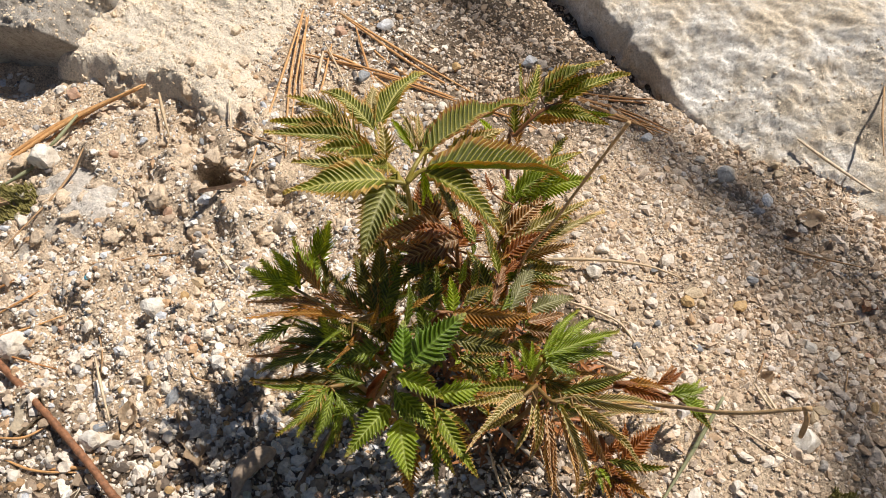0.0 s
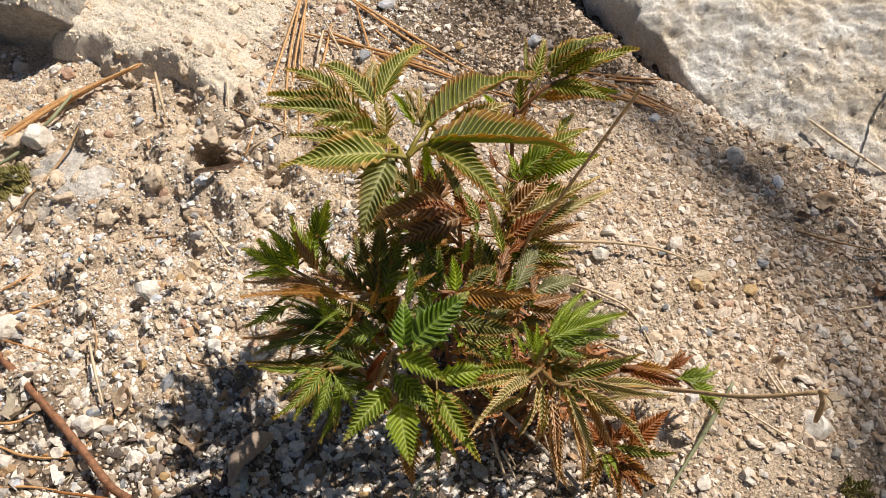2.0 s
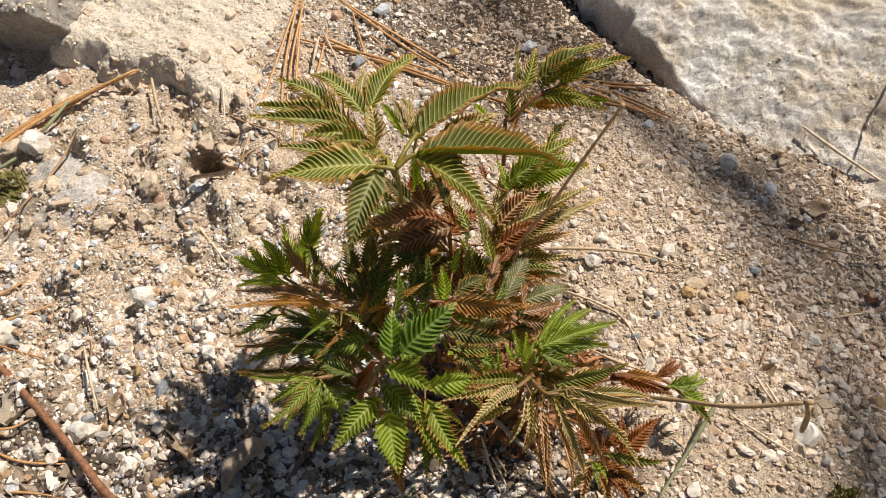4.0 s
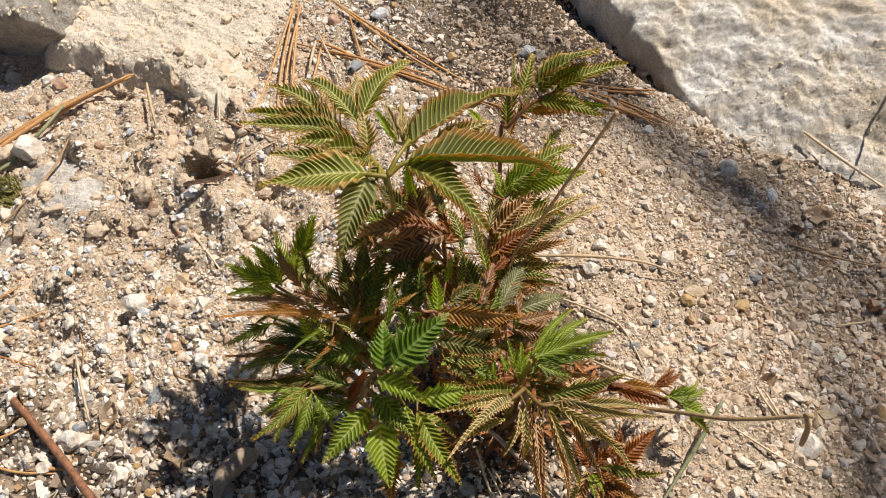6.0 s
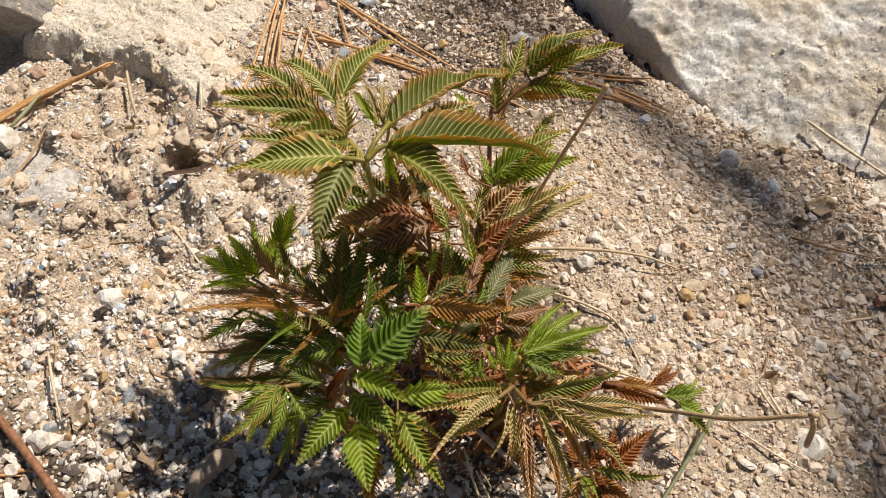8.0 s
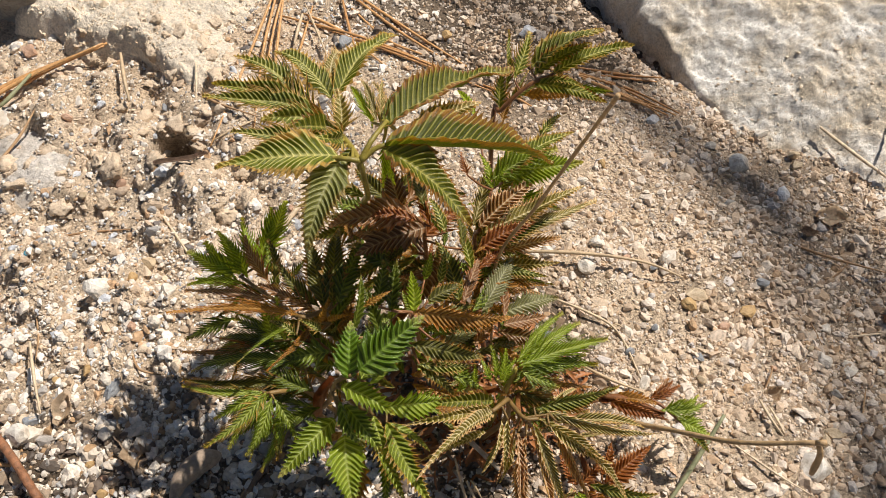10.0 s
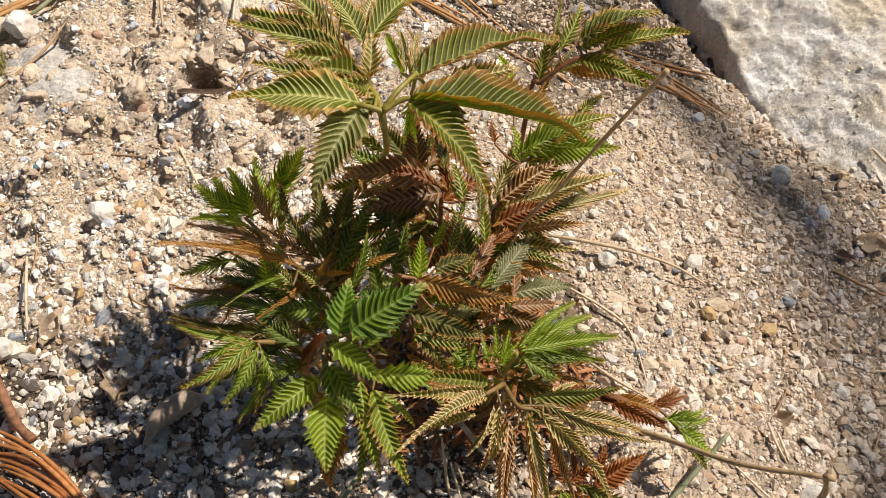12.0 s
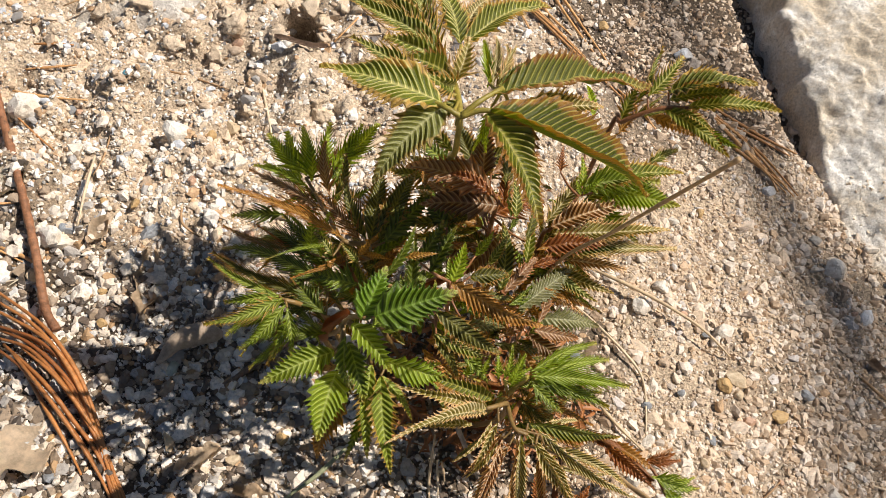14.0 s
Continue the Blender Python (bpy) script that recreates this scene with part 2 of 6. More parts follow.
LITTER = {
    "needles": litter_material("orange_needle", (0.50, 0.21, 0.065), (0.29, 0.10, 0.03), 500, 0.33),
    "needle": litter_material("pine_needle", (0.70, 0.40, 0.17), (0.46, 0.22, 0.08), 500, 0.33),
    "straw": litter_material("pale_straw", (0.76, 0.62, 0.44), (0.56, 0.42, 0.26), 350, 0.5),
    "twig": litter_material("brown_twig", (0.50, 0.32, 0.17), (0.36, 0.22, 0.115), 350, 0.7),
    "blade": litter_material("grey_green_blade", (0.30, 0.31, 0.17), (0.26, 0.28, 0.17), 350, 0.5),
    "stick": litter_material("bark_stick", (0.30, 0.135, 0.065), (0.26, 0.12, 0.06), 420, 0.6, 0.22),
    "stick2": litter_material("grey_brown_stick", (0.24, 0.155, 0.10), (0.20, 0.13, 0.09), 420, 0.75, 0.25),
    "greystick": litter_material("weathered_stalk", (0.42, 0.36, 0.29), (0.36, 0.30, 0.24), 260, 0.7),
    "thread": litter_material("white_root", (0.70, 0.62, 0.48), (0.60, 0.50, 0.38), 300, 0.6),
}
SCRAP = litter_material("dry_leaf", (0.72, 0.58, 0.42), (0.52, 0.39, 0.26), 180, 0.6)
DEAD_STALK = litter_material("dead_stalk", (0.52, 0.36, 0.19), (0.40, 0.26, 0.13), 420, 0.5)
POD = litter_material("felty_pod", (0.42, 0.33, 0.25), (0.36, 0.28, 0.21), 420, 0.9)
MOSS = litter_material("moss", (0.34, 0.30, 0.10), (0.26, 0.24, 0.07), 900, 0.8)
BARK = litter_material("tree_bark", (0.20, 0.15, 0.11), (0.18, 0.13, 0.10), 30, 0.9)


# ---- helpers for meshes ----
def part(name, bm, material, parent=None, label=""):
    me = bpy.data.meshes.new(name)
    bm.to_mesh(me)
    bm.free()
    me.materials.append(material)
    me.shade_smooth()
    ob = new(name, me)
    ob.parent = parent
    return tagged(ob, label)


def smooth(a, b, x):
    k = np.clip((x - a) / (b - a), 0, 1)
    return k * k * (3 - 2 * k)


def lattice(ix, iy, seed):
    v = np.sin(ix * 127.1 + iy * 311.7 + seed * 74.7) * 43758.5453
    return v - np.floor(v)


def value_noise(x, y, scale, seed):
    """Smooth noise from 0 to 1 with features of that size in metres."""
    x, y = np.asarray(x, float) / scale, np.asarray(y, float) / scale
    ix, iy = np.floor(x), np.floor(y)
    fx, fy = x - ix, y - iy
    fx, fy = fx * fx * (3 - 2 * fx), fy * fy * (3 - 2 * fy)
    a, b = lattice(ix, iy, seed), lattice(ix + 1, iy, seed)
    c, d = lattice(ix, iy + 1, seed), lattice(ix + 1, iy + 1, seed)
    return (a + (b - a) * fx) * (1 - fy) + (c + (d - c) * fx) * fy


def ground_height(x, y):
    x, y = np.asarray(x, float), np.asarray(y, float)
    rough = smooth(0.02, -0.09, x) * smooth(-0.06, 0.02, y) * smooth(0.17, 0.12, y)
    near = smooth(2.0, 0.6, np.hypot(x, y))
    h = 0.007 * np.exp(-((x - 0.055) ** 2 + (y + 0.02) ** 2) / 0.075**2)
    h = h - 0.008 * smooth(0.10, 0.19, x) * near - 0.004 * smooth(-0.02, -0.10, y) * smooth(0.02, -0.06, x) * near
    clod = np.abs(value_noise(x, y, 0.014, 12) - 0.5) + np.abs(value_noise(x, y, 0.022, 13) - 0.5)
    h = h + (0.5 - clod) * 0.008 * rough
    h = h + (value_noise(x, y, 0.05, 1) - 0.5) * 0.006
    h = h + (value_noise(x, y, 0.017, 2) - 0.5) * (0.0025 + 0.011 * rough)
    h = h + (value_noise(x, y, 0.007, 3) - 0.5) * (0.0014 + 0.0065 * rough)
    h = h + (value_noise(x, y, 0.0032, 4) - 0.5) * (0.0010 + 0.0012 * rough)
    h = h + smooth(0.6, 3.0, np.hypot(x, y)) * (value_noise(x, y, 2.3, 6) - 0.5) * 0.3
    wide = ((x + 0.1000) / 0.0080) ** 2 + ((y - 0.0900) / 0.0065) ** 2 + 1.6 * (value_noise(x, y, 0.006, 21) - 0.5)
    h = h - 0.040 * np.exp(-np.maximum(wide, 0) ** 2)                   # a burrow
    h = h - 0.005 * np.exp(-(((x + 0.205) / 0.03) ** 2) - ((y - 0.180) / 0.010) ** 2)   # the hollow under the dark boulder
    clear = (x - 0.1325) * math.cos(radians(23)) + (y - 0.125) * math.sin(radians(23))      # the cleft along the great boulder's foot
    h = h - 0.009 * np.exp(-(((clear + 0.004) / 0.007) ** 2)) * smooth(0.085, 0.11, y) * smooth(0.4, 0.3, y)
    return h


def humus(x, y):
    """How far the ground is darkened, by dark soil and by shade painted into its colour: a patch at the clump's foot,
    one behind it, one along the great boulder, and the burrow's inside.
    """
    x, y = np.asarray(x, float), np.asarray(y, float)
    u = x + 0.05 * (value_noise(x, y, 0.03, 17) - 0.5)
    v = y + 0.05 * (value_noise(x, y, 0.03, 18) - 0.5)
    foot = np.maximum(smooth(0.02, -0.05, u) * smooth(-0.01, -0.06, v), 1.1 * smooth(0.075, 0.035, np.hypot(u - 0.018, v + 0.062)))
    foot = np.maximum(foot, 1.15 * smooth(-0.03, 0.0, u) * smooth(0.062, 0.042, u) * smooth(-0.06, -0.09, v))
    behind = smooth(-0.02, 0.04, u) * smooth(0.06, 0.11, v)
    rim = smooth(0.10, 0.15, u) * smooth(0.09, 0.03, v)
    # the last term paints the burrow's inside dark, as its shade
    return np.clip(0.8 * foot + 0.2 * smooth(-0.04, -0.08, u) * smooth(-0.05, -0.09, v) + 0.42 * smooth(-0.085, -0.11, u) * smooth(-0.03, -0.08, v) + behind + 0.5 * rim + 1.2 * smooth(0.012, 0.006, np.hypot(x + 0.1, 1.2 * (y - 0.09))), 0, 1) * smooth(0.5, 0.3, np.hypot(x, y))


def tube(bm, points, radii, sides=6, cap=True):
    """A round tube through points; radii one for each point."""
    pts = [Vector(p) for p in points]
    rings, up = [], Vector((0.13, 0.31, 0.94))
    for i, p in enumerate(pts):
        way = (pts[min(i + 1, len(pts) - 1)] - pts[max(i - 1, 0)]).normalized()
        a = way.cross(up)
        a = a.normalized() if a.length > 1e-3 else way.orthogonal().normalized()
        b = way.cross(a)
        rings.append([bm.verts.new(p + (a * math.cos(s) + b * math.sin(s)) * radii[i])
                      for s in (2 * math.pi * k / sides for k in range(sides))])
    for r, q in zip(rings, rings[1:]):
        for k in range(sides):
            bm.faces.new((r[k], r[(k + 1) % sides], q[(k + 1) % sides], q[k]))
    if cap:
        bm.faces.new(rings[0][::-1])
        bm.faces.new(rings[-1])


def curve_through(points, steps=6):
    """Points along a smooth curve through the given ones."""
    p = [Vector(q) for q in points]
    p = [p[0] * 2 - p[1], *p, p[-1] * 2 - p[-2]]
    out = []
    for a, b, c, d in zip(p, p[1:], p[2:], p[3:]):
        for k in range(steps):
            t = k / steps
            out.append(0.5 * (2 * b + (c - a) * t + (2 * a - 5 * b + 4 * c - d) * t * t + (3 * b - a - 3 * c + d) * t**3))
    return out + [p[-2]]


# ---- ground ----
def axis(lo, hi, step, far):
    core = np.arange(lo, hi, step)
    grow = np.cumsum(step * 1.22 ** np.arange(1, 200))
    grow = grow[grow < far]
    return np.concatenate([(lo - grow)[::-1], core, hi - step + grow])


def make_ground():
    xs, ys = axis(-0.30, 0.33, 0.0022, 40), axis(-0.20, 0.42, 0.0022, 40)
    gx, gy = np.meshgrid(xs, ys)
    co = np.stack([gx, gy, ground_height(gx, gy)], -1).reshape(-1, 3)
    nx, ny = len(xs), len(ys)
    i = (np.arange(ny - 1)[:, None] * nx + np.arange(nx - 1)[None]).ravel()
    faces = np.stack([i, i + 1, i + nx + 1, i + nx], -1)
    me = bpy.data.meshes.new("ground")
    me.from_pydata(co.tolist(), [], faces.tolist())
    me.materials.append(SAND)
    me.shade_smooth()
    darkening = me.attributes.new("humus", "FLOAT", "POINT")
    darkening.data.foreach_set("value", humus(co[:, 0], co[:, 1]).astype(np.float32))
    return tagged(new("ground", me), "tan sandy soil strewn with coarse granite gravel", "ground", kind="structure")


ground = make_ground()


# ---- boulders ----
tops = []


def support(x, y):
    """The height of what lies at a place: soil or boulder."""
    z = float(ground_height(x, y))
    for top in tops:
        hit = top.ray_cast(Vector((x, y, 1)), Vector((0, 0, -1)))[0]
        if hit is not None:
            z = max(z, hit.z)
    return z


def rock(x0, x1, y0, y1, step, top, sides, seed, rough, material, label, lean=0.0):
    """A boulder cleft by planes. top: height, at x, y, and its slopes; sides: a point of the foot, the way inwards in degrees, the steepness."""
    xs, ys = (np.concatenate([np.arange(a, b, step), np.arange(b, c, 4 * step)]) for a, b, c in ((x0, min(x1, 0.27), x1), (y0, min(y1, 0.25), y1)))
    gx, gy = np.meshgrid(xs, ys)
    wx = gx + 0.012 * (value_noise(gx, gy, 0.03, seed) - 0.5) + 0.005 * (value_noise(gx, gy, 0.009, seed + 1) - 0.5)
    wy = gy + 0.012 * (value_noise(gx, gy, 0.03, seed + 2) - 0.5) + 0.005 * (value_noise(gx, gy, 0.009, seed + 3) - 0.5)
    z = top[0] + (wx - top[1]) * top[3] + (wy - top[2]) * top[4]
    for px, py, turn, steep in sides:
        d = ((wx - px) * math.cos(radians(turn)) + (wy - py) * math.sin(radians(turn))) * steep - 0.004
        near = np.clip(0.5 + 0.5 * (z - d) / 0.007, 0, 1)              # rounded where two planes meet
        z = z * (1 - near) + d * near - 0.007 * near * (1 - near)
    u, v = 0.75 * gx - 0.66 * gy, 0.66 * gx + 0.75 * gy               # the streaks of the stone
    z = z + rough * 0.7 * (value_noise(u, 2.6 * v, 0.06, seed + 4) - 0.5)
    grit = [noise.fractal(Vector((p * 34, q * 60, seed)), 0.75, 2.2, 7) + 0.42 * noise.ridged_multi_fractal(Vector((p * 90, q * 140, seed)), 0.8, 2.1, 5, 1.0, 2.0)
            for p, q in zip(u.ravel().tolist(), v.ravel().tolist())]
    z = z + rough * 0.34 * (np.array(grit).reshape(z.shape) - 0.5)
    z = np.maximum(z, -0.03)
    nx, ny = len(xs), len(ys)
    i = (np.arange(ny - 1)[:, None] * nx + np.arange(nx - 1)[None]).ravel()
    faces = np.stack([i, i + 1, i + nx + 1, i + nx], -1)
    co = np.stack([gx, gy - lean * np.maximum(z, 0), z], -1).reshape(-1, 3)   # lean: how far it hangs over
    faces = faces[co[faces][:, :, 2].max(1) > -0.0299]
    keep, index = np.unique(faces, return_inverse=True)
    co, faces = co[keep], index.reshape(faces.shape)
    foot = co.mean(0) * (1, 1, 0) - (0, 0, 0.01)
    me = bpy.data.meshes.new("boulder")
    me.from_pydata((co - foot).tolist(), [], faces.tolist())
    bm = bmesh.new()
    bm.from_mesh(me)
    rim = [e for e in bm.edges if e.is_boundary]                       # walls and a floor close it below
    low = bmesh.ops.extrude_edge_only(bm, edges=rim)["geom"]
    for q in low:
        if isinstance(q, bmesh.types.BMVert):
            q.co.z = -0.03
    bmesh.ops.holes_fill(bm, edges=[e for e in bm.edges if e.is_boundary])
    bm.to_mesh(me)
    bm.free()
    me.materials.append(material)
    me.shade_smooth()
    tops.append(BVHTree.FromPolygons([Vector(p) for p in co.tolist()], faces.tolist()))
    ob = new("boulder", me)
    ob.location = foot.tolist()
    return tagged(ob, label, "rock", "boulders round the plant")


rock(0.085, 0.60, -0.10, 0.58, 0.0010, (0.016, 0.14, 0.10, 0.14, 0.03),
     [(0.1325, 0.125, 23, 5.0), (0.166, 0.062, 47, 0.45), (0.56, 0.2, 180, 1.5), (0.3, 0.54, -90, 1.5)],
     31, 0.0085, GRANITE, "pale grey granite boulder half buried in sand")
rock(-0.215, -0.03, 0.095, 0.46, 0.0010, (0.0115, -0.12, 0.15, -0.02, 0.06),
     [(-0.130, 0.146, 57, 1.9), (-0.088, 0.120, 77, 1.1), (-0.061, 0.145, 158, 0.42), (-0.19, 0.2, 10, 1.5), (-0.1, 0.42, -90, 1.2)],
     57, 0.0085, SOILED, "low soil-covered granite boulder sunk in the ground")
rock(-0.42, -0.13, 0.155, 0.42, 0.0012, (0.040, -0.20, 0.20, -0.02, 0.08),
     [(-0.196, 0.190, 84, 4.0), (-0.150, 0.200, 150, 1.6), (-0.38, 0.3, 0, 1.5), (-0.25, 0.38, -90, 1.2)],
     83, 0.013, DARK_ROCK, "dark grey granite boulder with a shaded hollow below", 0.5)
rock(-0.205, -0.125, 0.055, 0.125, 0.0012, (0.0045, -0.168, 0.09, 0.01, 0.02),
     [(-0.195, 0.09, 0, 0.9), (-0.138, 0.09, 180, 0.9), (-0.165, 0.068, 95, 0.9), (-0.165, 0.113, -80, 0.9)],
     97, 0.004, SLAB, "flat grey granite slab sunk flush in sand")


# ---- an unseen pine, added to cast soft shade on the sand ----
def pine_tree():
    rng = random.Random(12)
    reach = SUN_WAY * 3.4
    tree = tagged(new("pine_tree"), "slender pine standing beside the plant shading the sand", "tree")
    bm = bmesh.new()
    joint = Vector((0.49, -1.265, 0))
    x, y = joint.x + reach.x, joint.y + reach.y
    foot = Vector((x, y, float(ground_height(x, y)) - 0.05))
    pts = curve_through([foot, (x + 0.02, y, 1.0), (x, y, 2.6), (x - 0.02, y, 5.0)], 6)
    tube(bm, pts, [0.07 - 0.055 * i / len(pts) for i in range(len(pts))], 14)
    part("trunk", bm, BARK, tree)
    # each limb is set sunward of a strip of sand it should shade
    lines = [
        ([(-0.02, 0.36), (0.050, 0.205), (0.098, 0.105), (0.150, 0.02), (0.172, -0.08), (0.19, -0.30)], 0.0068),
        ([(0.085, 0.130), (0.138, 0.058), (0.190, -0.02), (0.212, -0.12), (0.24, -0.32)], 0.0072),
        ([(0.16, 0.05), (0.200, -0.03), (0.235, -0.10), (0.26, -0.32)], 0.0072),
        ([(-0.05, 0.33), (0.02, 0.215), (0.062, 0.165), (0.115, 0.09), (0.165, -0.05), (0.17, -0.3)], 0.006),
        ([(-0.150, -0.095), (-0.175, -0.107), (-0.21, -0.125), (-0.36, -0.19), (-0.5, -0.5)], 0.009),
    ]
    for n, (line, thick) in enumerate(lines):
        bm = bmesh.new()
        pts = [Vector((x, y, 0)) + reach * (1 + 0.05 * n) for x, y in line] + [joint + reach * (1 + 0.05 * n)]
        pts = curve_through(pts, 8)
        tube(bm, pts, [thick * (1 + 0.15 * rng.uniform(-1, 1)) for _ in pts], 10)
        part("limb", bm, BARK, tree)


pine_tree()


# ---- the plant ----
ACROSS = (0.0, 0.09, 0.27, 0.46, 0.64, 0.8, 0.91, 1.0)


def leaflet(stem, base, tip, width, kind, roll=0, fold=25, arch=0.06, small=False):
    """A pleated, saw-toothed leaflet from base to tip; + after the kind: still combed, not yet unfolded. fold: how far its halves are raised; arch: its bow upwards, as a share of its length."""
    base, tip = Vector(base), Vector(tip)
    way = tip - base
    length = way.length
    way.normalize()
    lift = Vector((0.12, -0.42, 0.9))
    up = (lift - way * lift.dot(way)).normalized()
    side = way.cross(up)
    turn = Matrix.Rotation(radians(roll), 3, way)
    up, side = turn @ up, turn @ side
    rng = random.Random(int(1e5 * (abs(base.x) + abs(tip.y) * 3 + width)))
    combed = "+" in kind
    half, ribs = width / 2, max(9, min(28, round(length / (0.0016 if combed else 0.0019 if width > 0.0155 else 0.0016))))
    step = 4 if combed or small else 6
    rows = ribs * step + 1
    slant = 0.34 if combed else max(0.22, min(0.38, 1.1 * half / length))
    pleat = min(0.70 * length / ribs, 0.13 * width) * (0.8 if combed else 1)
    cut = rng.uniform(0.24, 0.4) if combed else 1 - min(0.46, 1.6 * length / ribs / half)                    # where the teeth part from one another
    reach_out = 1.3 if combed else 1.34
    half *= 1.3 if combed else 1.0
    if kind in ("t", "tr"):                       # these hang folded, with wavy pleats
        fold, pleat = fold + 2, 1.4 * pleat
    rise = radians(fold)
    curl, droop = rng.uniform(0.0, 0.14), rng.uniform(0.04, 0.15)
    loose = 1.8 if combed else 1.0
    twist, wave = loose * rng.uniform(-0.4, 0.4), rng.uniform(0, 6.28)
    bm = bmesh.new()
    leaf_uv, rib_uv = bm.loops.layers.uv.new("leaf"), bm.loops.layers.uv.new("rib")
    facts, grid = {}, []
    stray = [(rng.uniform(0.7, 1.3), rng.uniform(-1, 1), rng.uniform(0.7, 1.3), rng.uniform(-1, 1)) for _ in range(ribs + 2)]
    for i in range(rows):
        u = i / (rows - 1)
        phase = abs(((i / step) % 1) * 2 - 1)          # 1 on a rib, 0 between two
        tooth = stray[round(i / step)]
        line = []
        for j in range(-7, 8):
            v = ACROSS[abs(j)]
            long, bent = tooth[:2] if j > 0 else tooth[2:]
            w = v
            if v > cut:
                w = cut + (v - cut) * (0.06 + (reach_out * long * (1 if combed else min(1, 0.3 + 2.2 * u)) - 0.06) * phase ** (1.4 if combed else 1.55))
            s = u + slant * (min(w, cut) ** 1.2 + (1.0 if combed else 0.55) * max(0.0, w - cut)) * (1 - u) ** 0.8 * min(1, u * 5)
            shape = min(1.0, (s / (0.34 if combed else 0.28))) ** (0.75 if combed else 0.55) * (1 - min(1.0, max(0, (s - 0.30) / 0.72))) ** 0.85
            if combed:
                shape = max(shape, 0.25 * min(1, s * 6))
            y = half * shape * w
            z = -pleat * long * (phase - 0.5) * min(1, v * 3) * (shape**0.5) + y * math.tan(rise)
            y *= math.cos(rise)
            if combed and v > cut:
                z += bent * 0.22 * width * (v - cut) * phase
            z += 4 * arch * length * s * (1 - s) - droop * length * s * s * s
            z -= curl * width * v**3 * shape
            z += 0.05 * width * math.sin(9 * s + wave + (1.4 if j < 0 else 0)) * v
            yy = y if j > 0 else -y
            a = twist * (s - 0.3)
            yy, z = yy * math.cos(a) - z * math.sin(a) * 0.3, z + yy * math.sin(a)
            bend = 0.035 * loose * length * math.sin(3.1 * s) * math.sin(wave)
            spot = base + way * (s * length) + side * (yy + bend)
            z += (0.0019 * noise.noise(spot * 130) + 0.0006 * noise.noise(spot * 420)) * min(1, v * 2) * min(1, width / 0.012)
            vert = bm.verts.new(spot + up * (z + 0.10 * length * s))
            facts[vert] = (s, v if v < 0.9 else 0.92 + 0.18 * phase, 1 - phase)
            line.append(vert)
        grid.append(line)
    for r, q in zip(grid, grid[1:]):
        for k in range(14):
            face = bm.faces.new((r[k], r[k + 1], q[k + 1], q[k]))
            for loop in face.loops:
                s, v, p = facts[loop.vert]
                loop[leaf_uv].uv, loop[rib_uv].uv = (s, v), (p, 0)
    made.append((stem, base, tip, width, kind))
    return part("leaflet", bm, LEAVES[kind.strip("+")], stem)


def undergrowth(made):
    """Younger leaflets that crowd below the others, each from the foot of one above it."""
    rng = random.Random(77)
    duller = {"k": "k", "gm": "gd", "od": "bd", "g": "gd", "y": "g", "gd": "bd", "go": "gd", "d": "gd", "o": "bd", "oy": "o", "op": "d", "p": "b", "pg": "bd", "t": "t", "tr": "tr", "r": "bd", "b": "bd", "bd": "gd", "br": "r", "or": "oy"}
    for stem, base, tip, width, kind in list(made):
        comb = kind[len(kind.strip("+")):]
        kind = kind.strip("+")
        low = 0.05 < min(base.z, tip.z) < 0.107
        inside = math.hypot(base.x - 0.012, base.y + 0.045) < 0.045
        beside = not inside and base.x < 0.0 and math.hypot(base.x + 0.03, base.y + 0.062) < 0.03
        if comb and not low and min(base.z, tip.z) >= 0.107 and base.x > -0.005:        # high up each tuft is doubled
            turn = Matrix.Rotation(radians(rng.choice((-1, 1)) * rng.uniform(8, 20)), 3, "Z")
            start = base + Vector((rng.uniform(-0.0015, 0.0015), rng.uniform(-0.0015, 0.0015), -rng.uniform(0.001, 0.003)))
            leaflet(stem, start, start + (turn @ (tip - base)) * rng.uniform(0.75, 1.0), width * rng.uniform(0.85, 1.1), kind + comb, rng.uniform(-35, 35), rng.uniform(20, 45), rng.uniform(0.04, 0.12), True)
        for n in range((2 if kind in ("t", "tr") else 4) if inside else 2 if beside else 1):
            way = tip - base
            turn = Matrix.Rotation(radians(rng.choice((-1, 1)) * rng.uniform(14, 48)), 3, "Z")
            start = base + Vector((rng.uniform(-0.004, 0.004), rng.uniform(-0.004, 0.004), -rng.uniform(0.004, 0.014) - 0.009 * n))
            end = start + (turn @ way) * rng.uniform(0.55, 0.9) + Vector((0, 0, -rng.uniform(0.0, 0.008)))
            if not low:
                continue
            end.z = max(end.z, 0.012)
            leaflet(stem, start, end, width * rng.uniform(0.5, 0.78), rng.choice((duller[kind], duller[kind], kind, "bd", "br", "o" if kind in ("g", "gd", "y") else "gd")) + comb, rng.uniform(-30, 30), rng.uniform(22, 45), rng.uniform(0.03, 0.12), True)


def shoot(plant, material, branches):
    """One shoot with its forks, from the soil upwards."""
    bm = bmesh.new()
    for n, line in enumerate(branches):
        pts = curve_through(line, 5)
        stout = 1.1 if material is STALK else 1.0
        thick = stout * (0.0010 if n == 0 else (0.0008 if len(line) > 2 else 0.00045))
        tube(bm, pts, [thick * (1 - 0.35 * i / len(pts)) for i in range(len(pts))], 7)
    return part("stem", bm, material, plant)


